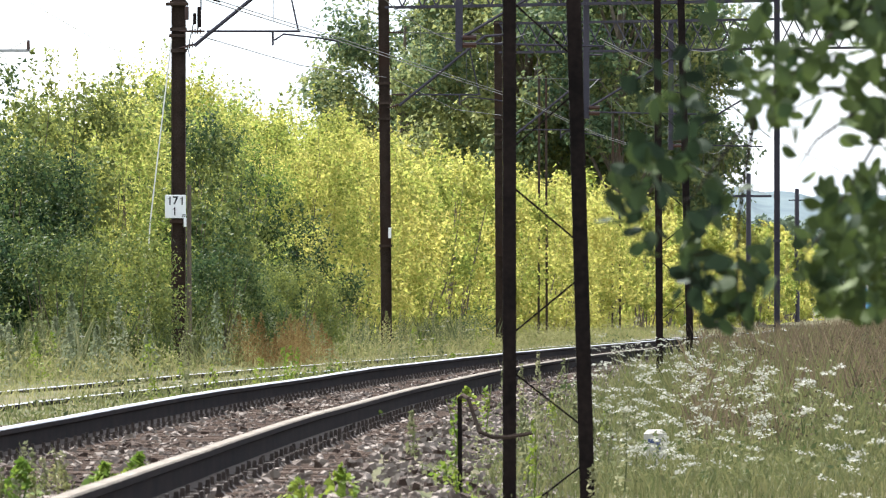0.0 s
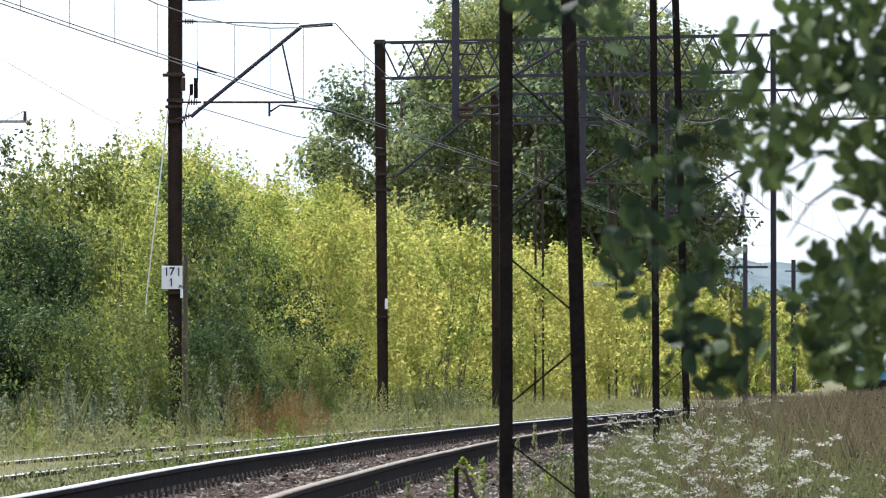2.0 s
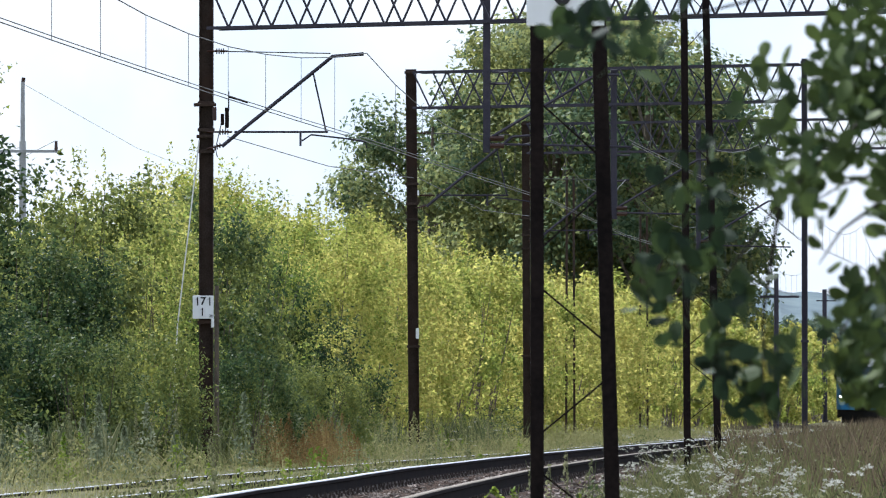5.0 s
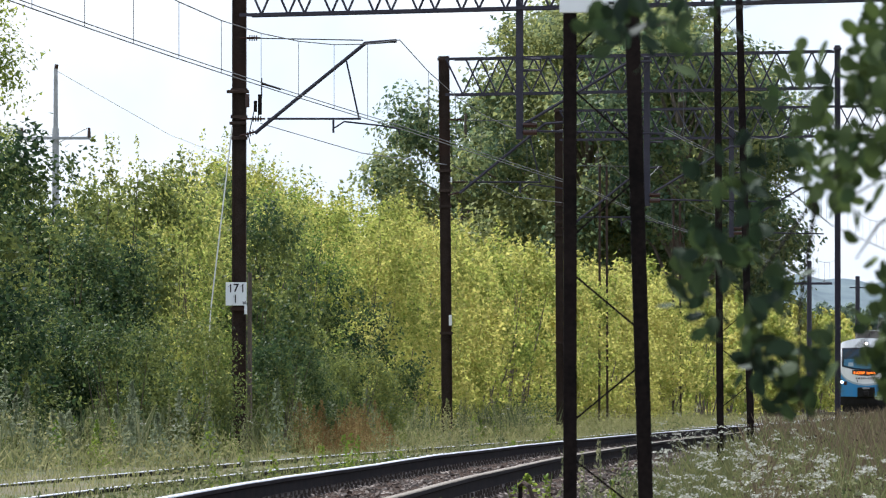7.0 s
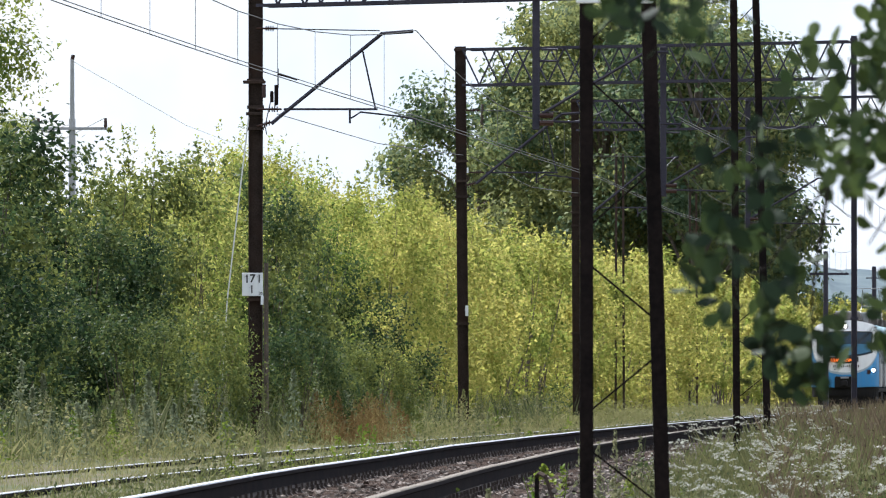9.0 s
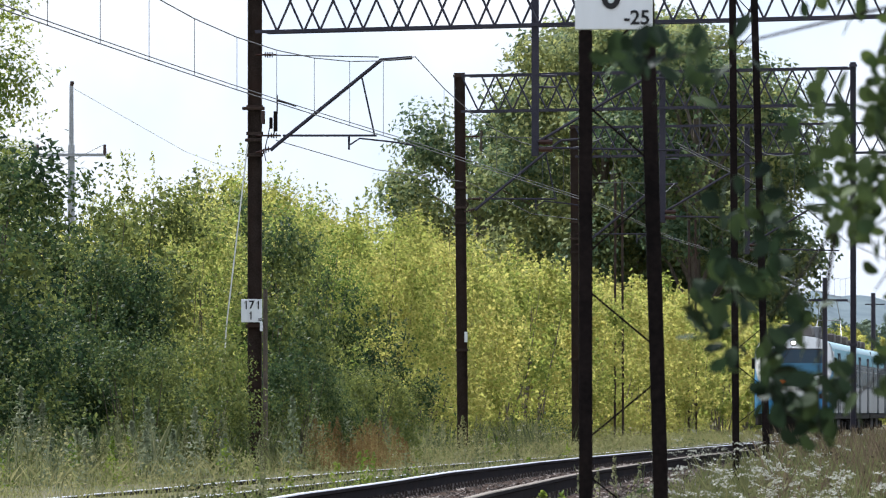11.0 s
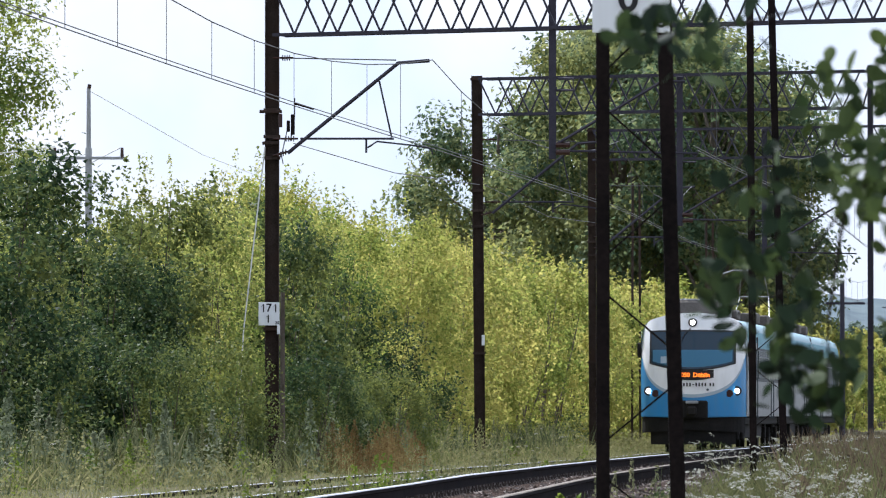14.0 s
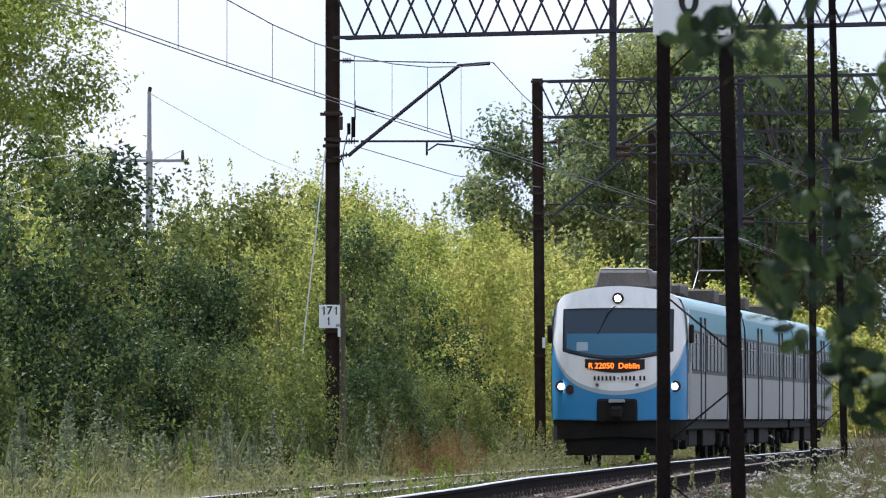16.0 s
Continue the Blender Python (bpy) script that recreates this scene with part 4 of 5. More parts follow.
def umbels(n, y0, y1, xa, xb, rng, power=1.9, where="in the grass"):
    """White flat flower heads on thin stalks."""
    p = scatter(n, y0, y1, xa, xb, rng, power)
    v, f, sv = [], [], []
    for q in p:
        h = rng.uniform(0.2, 0.8)
        r = rng.uniform(0.03, 0.068)
        m = 24
        tilt = rng.normal(0, 0.25)
        aa, rr = rng.uniform(0, 6.28, m), r * np.sqrt(rng.random(m))
        sv.append(np.c_[q[0] + rr * np.cos(aa), q[1] + rr * np.sin(aa), q[2] + h + rr * np.cos(aa) * tilt - rr * rr * 4 + rng.normal(0, 0.006, m)])
    v, f = rhombs(np.concatenate(sv), 0.017, rng, 2.0, 0.9)
    tagged(cloud("white_flowers", v, f, M_PETAL), "flat white umbel flowers " + where, "flowers", kind="stuff")


umbels(130, 98, 240, lambda y: track_b(y) - 5.0, lambda y: track_b(y) - 1.8, np.random.default_rng(42), 1.0, "on the verge")
umbels(420, 42, 125, lambda y: max(track_a(y) + 1.9, 0.0165 * y), lambda y: 0.040 * y, np.random.default_rng(41), 1.5)
umbels(26, 34, 46, lambda y: 0.043 * y, lambda y: 0.056 * y, np.random.default_rng(43), 1.0, "near the edge of the field")


def herbs(name, n, y0, y1, xa, xb, hmax, size, mat, label, seed, power=1.0, clump=0.4):
    """Small leaves of low herbs, heaped in uneven tufts."""
    r = np.random.default_rng(seed)
    p = scatter(n, y0, y1, xa, xb, r, power)
    f = np.array([noise.noise((q[0] * clump * 2, q[1] * clump * 0.5, seed * 1.7)) for q in p])
    h = np.clip(0.35 + 1.1 * f, 0.05, 1.0) * hmax
    p[:, 2] += h * r.random(len(p)) ** 0.7
    v, fc = rhombs(p, size, r, 0.6, 0.5)
    return tagged(cloud(name, v, fc, mat), label, "weeds", kind="stuff")


herbs("verge_herbs", 40000, 95, 300, lambda y: track_b(y) - 5.8, lambda y: track_b(y) - 1.7, 0.9, 0.065, M_VERGE, "mixed yellow-green herbs before the bushes", 71)
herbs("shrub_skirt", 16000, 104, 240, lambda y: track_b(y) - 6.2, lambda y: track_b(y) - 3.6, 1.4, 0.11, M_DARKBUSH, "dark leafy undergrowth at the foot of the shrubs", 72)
herbs("middle_herbs", 9000, 66, 260, lambda y: track_b(y) + 1.2, lambda y: track_a(y) - 2.0, 0.45, 0.06, M_GRASS, "low herbs between the tracks", 73)
herbs("field_herbs", 26000, 46, 200, lambda y: track_a(y) + 1.9, lambda y: max(track_a(y) + 4.5, y * 0.058 + 1.0), 0.55, 0.05, M_GRASS, "green herbs in the field", 74, 1.3)
herbs("field_seedheads", 26000, 60, 240, lambda y: max(track_a(y) + 2.6, y * 0.028), lambda y: max(track_a(y) + 5.5, y * 0.058 + 1.2), 0.95, 0.035, M_DRYGRASS, "brown grass seed heads over the field", 75, 1.2)
herbs("shoulder_herbs", 5000, 40, 120, lambda y: track_a(y) + 1.75, lambda y: track_a(y) + 2.8, 0.28, 0.035, M_MUGWORT, "grey-green herbs on the ballast shoulder", 76, 1.3)
meadow("field_tall_green", 30000, 60, 260, lambda y: max(track_a(y) + 2.6, y * 0.028), lambda y: max(track_a(y) + 5.5, y * 0.058 + 1.2), (0.25, 0.85), 0.009, M_GRASS, "tall green grass mixed into the dry field", 38, 0.35, 1.2)
herbs("field_low_green", 16000, 60, 200, lambda y: max(track_a(y) + 2.6, y * 0.028), lambda y: max(track_a(y) + 5.5, y * 0.058 + 1.2), 0.75, 0.06, M_MUGWORT, "grey-green herbs mixed into the dry field", 77, 1.2)


# ======== the near branch that hangs into the view ========
def near_leaf(rng):
    """A broad pointed leaf folded along its midrib, about 1 long."""
    cup = rng.uniform(-0.12, 0.2)
    prof = [(0.0, 0.03), (0.14, 0.15), (0.38, 0.31), (0.64, 0.36), (0.88, 0.24), (1.0, 0.04)]
    v = [(t, 0, -0.15 * t * t) for t, w in prof] + [(t, w, cup * w - 0.15 * t * t) for t, w in prof[1:5]] + [(t, -w, cup * w - 0.15 * t * t) for t, w in prof[1:5]]
    f = []
    for s in (6, 10):
        f += [(0, 1, s), (4, 5, s + 3)] + [(i, i + 1, s + i, s + i - 1) for i in (1, 2, 3)]
    return np.array(v), f


def branch(name, clusters, twigs, dist, size, seed, label):
    """Twigs with leaves; clusters: centre across and up, half-widths, number of leaves."""
    rng = np.random.default_rng(seed)
    b = thing(name, pose(0.9, dist, 1.6), label, "branch", "near branches")
    for pts in twigs:
        bm = bmesh.new()
        tube(bm, [(x - 0.9, 0.05 * math.sin(x * 9), z - 1.6) for x, z in pts], 0.004, 5, taper=0.35)
        part("twig", bm, M_TWIG, b)
    v, f = [], []
    for cx, cz, rx, rz, n in clusters:
        for i in range(n):
            lv, lf = near_leaf(rng)
            a, r = rng.uniform(0, 6.28), math.sqrt(rng.random())
            c = Vector((cx + rx * r * math.cos(a) - 0.9, rng.uniform(-0.35, 0.35), cz + rz * r * math.sin(a) - 1.6))
            yaw = rng.normal(-math.pi * 0.55, 1.0)
            m = Matrix.Translation(c) @ Matrix.Rotation(yaw, 4, "Y") @ Matrix.Rotation(rng.uniform(-1.2, 1.2), 4, "X") @ Matrix.Rotation(rng.normal(0, 0.5), 4, "Z")
            s = size * rng.uniform(0.65, 1.15)
            k = len(v)
            v += [m @ (Vector(q) * s) for q in lv]
            f += [tuple(k + j for j in q) for q in lf]
    raw("leaves", v, f, M_NEARLEAF, b)
    return b


hang = branch("hanging_branch", [
    (0.28, 2.24, 0.12, 0.055, 46), (0.20, 2.25, 0.06, 0.03, 10), (0.40, 1.95, 0.07, 0.09, 40), (0.35, 1.82, 0.05, 0.05, 15),
    (0.33, 1.77, 0.05, 0.03, 10), (0.41, 1.78, 0.10, 0.09, 62), (0.51, 1.66, 0.09, 0.06, 56), (0.46, 1.60, 0.05, 0.035, 8), (0.53, 1.575, 0.025, 0.045, 9)],
    [[(0.95, 2.25), (0.7, 2.10), (0.55, 1.95), (0.44, 1.80), (0.36, 1.76)], [(0.55, 1.95), (0.52, 1.75), (0.52, 1.58)], [(0.9, 2.4), (0.6, 2.33), (0.35, 2.27), (0.18, 2.24)]],
    14.5, 0.046, 51, "dark green leafy branch hanging into view, blurred")
crown_side = branch("leafy_branch", [
    (0.56, 2.34, 0.07, 0.05, 16), (0.55, 2.19, 0.06, 0.02, 4), (0.53, 2.08, 0.06, 0.10, 40), (0.60, 1.98, 0.06, 0.08, 60), (0.66, 2.10, 0.06, 0.12, 100),
    (0.63, 1.86, 0.03, 0.04, 4), (0.74, 2.24, 0.11, 0.17, 330), (0.78, 2.0, 0.06, 0.12, 150), (0.74, 1.70, 0.10, 0.13, 250), (0.71, 1.655, 0.07, 0.06, 80), (0.81, 1.85, 0.03, 0.09, 30), (0.92, 1.9, 0.1, 0.5, 260)],
    [[(0.95, 2.0), (0.78, 2.02), (0.66, 1.98), (0.58, 1.93)], [(0.95, 2.12), (0.77, 1.90), (0.66, 1.72), (0.56, 1.63)], [(0.95, 2.3), (0.75, 2.2), (0.62, 2.12)], [(0.73, 1.95), (0.66, 1.9), (0.62, 1.84)]],
    14.5, 0.043, 52, "dark green leafy side branch of a near tree")

# trunk of the near tree that carries the branches, out of view
bm = bmesh.new()
tube(bm, [(0, 0, 0), (0.05, 0.1, 1.5), (0.0, 0.0, 3.4)], 0.13, 10, taper=0.6)
tube(bm, [(0.02, 0.05, 2.3), (-0.5, -0.1, 2.45), (-0.95, -0.3, 2.35)], 0.012, 6, taper=0.4)
tube(bm, [(0.02, 0.05, 1.5), (-0.4, -0.5, 1.9), (-0.75, -1.3, 2.2)], 0.010, 6, taper=0.4)
near_tree = thing("tree", pose(1.85, 14.6, 0.45), "near tree with a grey trunk, low branches and added shading crown", "tree")
part("trunk", bm, M_TWIG, near_tree)
# Unseen crown above the view, added towards the sun to shade the branches.
cr = np.random.default_rng(53)
v, f = rhombs(np.c_[cr.uniform(-3.0, 1.4, 5200), cr.uniform(-0.3, 3.8, 5200), cr.uniform(2.35, 4.2, 5200)], 0.085, cr, 1.0, 0.7)
cloud("crown", v, f, M_NEARLEAF, near_tree)

# ======== small things beside the near track ========
bent = thing("bent_rod", pose(0, 0, 0), "rusty bent steel rod standing in the grass", "rod")
bm = bmesh.new()
tube(bm, [(0.085, 40.6, 0.55), (0.083, 40.6, 1.16)], 0.013, 6)
part("upright", bm, M_DARKSTEEL, bent)
bm = bmesh.new()
tube(bm, [(0.083, 40.6, 1.155), (0.098, 40.55, 1.17), (0.125, 40.5, 1.155), (0.155, 40.45, 1.06), (0.185, 40.4, 0.99), (0.24, 40.4, 0.965), (0.32, 40.4, 0.965), (0.44, 40.4, 0.985)], 0.011, 6)
part("bent_arm", bm, M_STEEL, bent)

stone = thing("marker_stone", pose(1.49, 57.5, 0.47), "small white marker stone with a dark blue mark", "marker")
bm = bmesh.new()
box(bm, (0, 0, 0.13), (0.16, 0.14, 0.30), bevel=0.03)
part("stone_block", bm, M_CONCRETE, stone)
bm = bmesh.new()
box(bm, (-0.01, -0.074, 0.20), (0.09, 0.006, 0.03))
part("mark_bar", bm, painted("blue_mark", (0.03, 0.05, 0.14), 0.6), stone)
bm = bmesh.new()
box(bm, (0.02, -0.074, 0.155), (0.03, 0.006, 0.06))
part("mark_stem", bm, bpy.data.materials["blue_mark"], stone)


def weed(x, y, h, n, size, mat, seed, label, spread=0.12, spike=False, up=0.0):
    """A single leafy weed: a stalk with leaves thinning to the tip."""
    rng = np.random.default_rng(seed)
    w = thing("weed", pose(x, y, ground_z(x, y) - 0.01 + up), label, "weed", "weeds by the track")
    bm = bmesh.new()
    tube(bm, [(0, 0, 0), (0.02, 0, h * 0.5), (rng.normal(0, 0.03), 0, h)], 0.006, 4, taper=0.3)
    part("stalk", bm, mat, w)
    z = rng.random(n) ** 0.9
    r = spread * (1.05 - z) * np.sqrt(rng.random(n))
    a = rng.uniform(0, 6.28, n)
    v, f = rhombs(np.c_[r * np.cos(a), r * np.sin(a), z * h], size, rng, 0.3 if spike else 1.2, 0.45 if spike else 0.7)
    cloud("foliage", v, f, mat, w)
    return w


wr = np.random.default_rng(61)
# broad-leaved bright weeds between and beside the rails
for x, y, h, n, s in ((-1.55, 37.5, 0.16, 40, 0.10), (-1.40, 38, 0.2, 44, 0.10), (-2.0, 36.5, 0.12, 26, 0.08), (-1.8, 35, 0.22, 50, 0.09), (-0.55, 62, 0.16, 36, 0.07), (0.2, 70, 0.2, 40, 0.09),
                      (0.25, 84, 0.16, 36, 0.09), (-2.1, 33, 0.2, 40, 0.09), (-0.45, 36, 0.18, 40, 0.08), (-0.62, 35, 0.14, 30, 0.07), (0.0, 42, 0.15, 30, 0.06), (0.05, 40, 0.2, 40, 0.05)):
    weed(x, y, h, n * 2, s * 0.62, M_WEED, int(y * 7 + x * 30), "bright green broad-leaved weed in the ballast", 0.16)
for i in range(16):
    y = wr.uniform(31, 40)
    weed(-0.0535 * y + wr.uniform(-0.05, 0.28), y, wr.uniform(0.1, 0.26), 46, 0.03, M_MUGWORT if i % 2 else M_VERGE, 900 + i, "small grey-green weed in the ballast", 0.09, True)
# tall thin weeds on the bed's shoulder
for i in range(34):
    y = wr.uniform(38, 75)
    x = track_a(y) + wr.uniform(1.5, 2.9)
    weed(x, y, wr.uniform(0.25, 0.55), 60, 0.045, M_MUGWORT if i % 6 else M_WEED, 300 + i, "grey-green spiky weed on the ballast shoulder", 0.07, True)
# mugwort before the shrubs
for i in range(30):
    y = wr.uniform(104, 165)
    x = track_b(y) - wr.uniform(1.9, 4.2)
    weed(x, y, wr.uniform(0.7, 1.45), 230, 0.085, M_SILVER, 400 + i, "tall silvery green mugwort before the shrubs", 0.28, True)
for x, y, h in ((-7.45, 128, 1.4), (-5.85, 129, 1.35), (-6.2, 131, 1.0), (-8.0, 127, 0.95)):
    weed(x, y, h, 420, 0.075, M_SILVER, int(x * -40), "tall silvery green mugwort before the shrubs", 0.32, True)
for i in range(18):
    y = wr.uniform(110, 124)
    weed(wr.uniform(-0.0735, -0.048) * y, y, wr.uniform(0.4, 0.8), 200, 0.06, M_WEED if i % 2 else M_VERGE, 940 + i, "yellow-green leafy weed on the verge", 0.2, True)
# rust-brown dried sorrel in a loose clump, and yellow-green goldenrod beside it
for i in range(56):
    y = 150 + wr.normal(0, 3.5)
    x = track_b(150) - 1.55 + wr.normal(0, 0.36) + (y - 150) * 0.03
    weed(x, y, wr.uniform(0.45, 1.0), 240, 0.04, M_RUST, 700 + i, "rust-brown dried sorrel beside the far track", 0.24, True)
for i in range(30):
    y = wr.uniform(118, 185)
    x = track_b(y) - wr.uniform(2.2, 4.6)
    weed(x, y, wr.uniform(0.6, 1.25), 260, 0.06, M_VERGE, 760 + i, "tall yellow-green goldenrod before the shrubs", 0.30, True)
for i in range(80):
    y = wr.uniform(104, 200)
    x = track_b(y) - wr.uniform(1.8, 4.4)
    weed(x, y, wr.uniform(0.5, 1.15), 170, 0.042, M_MUGWORT if i % 3 else M_VERGE, 820 + i, "pale green spiry weed on the verge", 0.15, True)
for i in range(40):
    y = wr.uniform(100, 230)
    x = track_b(y) - wr.uniform(1.8, 4.4)
    weed(x, y, wr.uniform(0.4, 0.9), 80, 0.08, M_WEED if i % 2 else M_VERGE, 500 + i, "yellow-green leafy weed on the verge", 0.25, True)
for i in range(26):
    y = wr.uniform(80, 150)
    x = wr.uniform(track_b(y) + 1.4, track_a(y) - 1.9)
    weed(x, y, wr.uniform(0.25, 0.6), 60, 0.06, M_WEED if i % 2 else M_MUGWORT, 600 + i, "low leafy weed between the tracks", 0.2, True)


# ======== the electric train on the far track: three cars, white and blue ========
M_TWHITE = painted("train_white_paint", (0.82, 0.83, 0.84), 0.3, amount=0.12, coat=0.4)
M_TBLUE = painted("train_blue_paint", (0.045, 0.25, 0.53), 0.3, amount=0.15, coat=0.4)
M_TTEAL = painted("train_light_blue_paint", (0.13, 0.32, 0.40), 0.5, amount=0.2)
M_TGREY = painted("train_grey_band", (0.07, 0.082, 0.095), 0.55, amount=0.2)
# Car sides: their shade is put into the paint as grey.
M_TSIDE = painted("train_shaded_side_paint", (0.33, 0.34, 0.35), 0.55, amount=0.3)
# Pale teal roof edge, with the sky's sheen painted into it.
M_TPALE = painted("train_teal_roof_edge_sheen", (0.30, 0.46, 0.52), 0.5, amount=0.3)
M_TROOF = mottled("train_roof", (0.06, 0.055, 0.05), (0.12, 0.11, 0.10), 2, 30, 0.7, bump=0.1)
M_TDARK = mottled("train_underframe", (0.005, 0.005, 0.005), (0.016, 0.014, 0.013), 3, 30, 0.8, bump=0.3)
M_RIM = painted("train_pale_rim", (0.36, 0.44, 0.50), 0.3, amount=0.1)
M_TGLASS, _nt, _b = material("tinted_glass", 0.05)
_b.inputs["Base Color"].default_value = (0.012, 0.035, 0.06, 1)
_b.inputs["Coat Weight"].default_value = 0.3
M_TPANE, _nt, _b = material("side_glass", 0.25)
_b.inputs["Base Color"].default_value = (0.015, 0.022, 0.03, 1)
M_CAB, _nt, _b = material("cab_interior_shade", 0.7)
_b.inputs["Base Color"].default_value = (0.065, 0.18, 0.29, 1)
M_LAMP = glowing("headlight", (1.0, 0.9, 0.82), 9.0)
M_LED = glowing("amber_display", (1.0, 0.19, 0.015), 1.1)
M_RED = painted("red_lens", (0.035, 0.012, 0.012), 0.2, amount=0.1)

for _m in (M_TSIDE, M_TGREY, M_TTEAL, M_TPANE):
    _m.node_tree.nodes["Principled BSDF"].inputs["Specular IOR Level"].default_value = 0.08

HALF = 1.43


def roof_z(x):
    """Height of the roof's arch above the rails across the car."""
    k = min(abs(x) / HALF, 1.0)
    return 3.78 - 0.30 * k ** 2.2 - 0.34 * max(0.0, (k - 0.80) / 0.20) ** 2.0


def nose_y(x, z):
    """How far back the cab's face lies, bulging in the middle and raked above the sill."""
    k = min(abs(x) / HALF, 1.0)
    return 0.30 * k ** 2 + 0.42 * k ** 9 + 0.20 * max(0.0, z - 2.2) ** 1.5 - 0.05 * min(0, z - 1.5)


def patch(bm, x0, x1, lo, hi, nx, nz, off=0.0, thick=0.0):
    """A sheet that follows the face between two heights."""
    grid = []
    for i in range(nx + 1):
        x = x0 + (x1 - x0) * i / nx
        grid.append([bm.verts.new((x, nose_y(x, lo(x) + (hi(x) - lo(x)) * j / nz) - off, lo(x) + (hi(x) - lo(x)) * j / nz)) for j in range(nz + 1)])
    for i in range(nx):
        for j in range(nz):
            bm.faces.new((grid[i][j], grid[i + 1][j], grid[i + 1][j + 1], grid[i][j + 1]))
    return bm


def bowl(x):
    """Lower edge of the white field on the face."""
    k = min(abs(x) / 1.40, 1.0)
    return 1.53 + 0.92 * (1 - math.sqrt(max(0.0, 1 - k ** 2.0))) + 0.25 * k ** 8


def lens(bm, x, z, r, y, depth=0.05, seg=16):
    tube(bm, [(x, y, z), (x, y - depth, z)], r, seg)
    return bm


def car(name, L, front, rear, label):
    c = thing(name, pose(0, 0, 0), label, "train car", "cars of the electric train")
    y0 = 0.72 if front else 0.0
    y1 = L - (0.5 if rear else 0.0)
    # shell: profile swept along the car
    rows = [(HALF, 0.98), (HALF + 0.01, 1.25), (HALF + 0.01, 1.95), (HALF, 2.88), (HALF - 0.01, 3.10), (HALF - 0.06, 3.32)]
    def shell(pn, pts, mat):
        bm = bmesh.new()
        cols = [[bm.verts.new((x, y, z)) for y in (y0, y1)] for x, z in pts]
        for a, b in zip(cols, cols[1:]):
            bm.faces.new((a[0], a[1], b[1], b[0]))
        return part(pn, bm, mat, c, smooth=True)
    for s in (-1, 1):
        shell("lower_side", [(s * x, z) for x, z in rows[:3]], M_TSIDE)
        shell("window_band", [(s * x, z) for x, z in rows[2:4]], M_TGREY)
        shell("upper_side", [(s * x, z) for x, z in rows[3:6]], M_TTEAL)
        shell("roof_edge", [(s * (HALF - 0.06), 3.32), (s * 1.30, 3.50), (s * 1.12, 3.60)], M_TPALE)
    shell("roof", [(-1.12 + 2.24 * i / 8, 3.60 + 0.16 * math.sin(math.pi * i / 8)) for i in range(9)], M_TROOF)
    shell("floor_pan", [(-HALF, 0.98), (HALF, 0.98)], M_TDARK)
    for yy in ([y1] if front else [y0] if rear else [y0, y1]):
        bm = bmesh.new()
        box(bm, (0, yy, 2.25), (2.7, 0.06, 2.5), bevel=0.02)
        part("end_wall", bm, M_TGREY, c)
        bm = bmesh.new()
        box(bm, (0, yy + (0.25 if yy > L / 2 else -0.25), 2.1), (1.3, 0.5, 2.1), bevel=0.04)
        part("gangway", bm, M_TDARK, c)
    # windows and doors along both sides
    doors = [L * 0.27, L * 0.71]
    spans = []
    yy = y0 + (1.9 if front else 0.9)
    while yy < y1 - 1.2:
        if all(abs(yy - d) > 1.35 for d in doors):
            spans.append(yy)
        yy += 1.24
    for s in (-1, 1):
        for yy in spans:
            bm = bmesh.new()
            box(bm, (s * (HALF + 0.016), yy, 2.42), (0.02, 0.90, 0.78), bevel=0.008)
            w = part("window", bm, M_TPANE, c)
            bm = bmesh.new()
            box(bm, (s * (HALF + 0.03), yy, 2.62), (0.012, 0.90, 0.03))
            part("window_bar", bm, M_TSIDE, w)
        for d in doors:
            bm = bmesh.new()
            box(bm, (s * (HALF - 0.01), d, 2.02), (0.035, 1.36, 2.0), bevel=0.01)
            dr = part("door", bm, M_TSIDE, c)
            for q in (-0.33, 0.33):
                bm = bmesh.new()
                box(bm, (s * (HALF + 0.015), d + q, 2.42), (0.02, 0.42, 0.85), bevel=0.008)
                part("door_pane", bm, M_TPANE, dr)
            for q in (-0.72, 0.72):
                bm = bmesh.new()
                box(bm, (s * (HALF + 0.012), d + q, 2.05), (0.05, 0.10, 2.25), bevel=0.006)
                part("door_post", bm, M_TGREY, dr)
        if front or rear:
            dy = 1.55 if front else L - 1.55
            bm = bmesh.new()
            box(bm, (s * (HALF + 0.012), dy, 2.02), (0.03, 0.66, 2.0), bevel=0.01)
            dr = part("cab_door", bm, M_TSIDE, c)
            bm = bmesh.new()
            box(bm, (s * (HALF + 0.032), dy, 2.5), (0.012, 0.46, 0.6), bevel=0.004)
            part("cab_door_pane", bm, M_TGLASS, dr)
    # underframe boxes and bogies
    bm = bmesh.new()
    box(bm, (0, (y0 + y1) / 2, 0.86), (2.62, y1 - y0 - 0.6, 0.22), bevel=0.03)
    part("underframe", bm, M_TDARK, c)
    for a, b, w in ((5.4, 8.2, 2.3), (8.8, 11.0, 2.5), (11.6, 14.6, 2.3)):
        bm = bmesh.new()
        box(bm, (0, (a + b) / 2, 0.68), (w, b - a, 0.6), bevel=0.03)
        part("equipment_box", bm, M_TDARK, c)
    for by in (3.2, L - 3.2):
        bm = bmesh.new()
        for s in (-1, 1):
            box(bm, (s * 1.0, by, 0.58), (0.12, 3.2, 0.24), bevel=0.03)
            for q in (-1.35, 1.35):
                box(bm, (s * 1.08, by + q, 0.50), (0.18, 0.34, 0.34), bevel=0.04)
        box(bm, (0, by, 0.62), (2.0, 0.5, 0.3), bevel=0.03)
        bg_ = part("bogie", bm, M_TDARK, c)
        for q in (-1.35, 1.35):
            for s in (-1, 1):
                bm = bmesh.new()
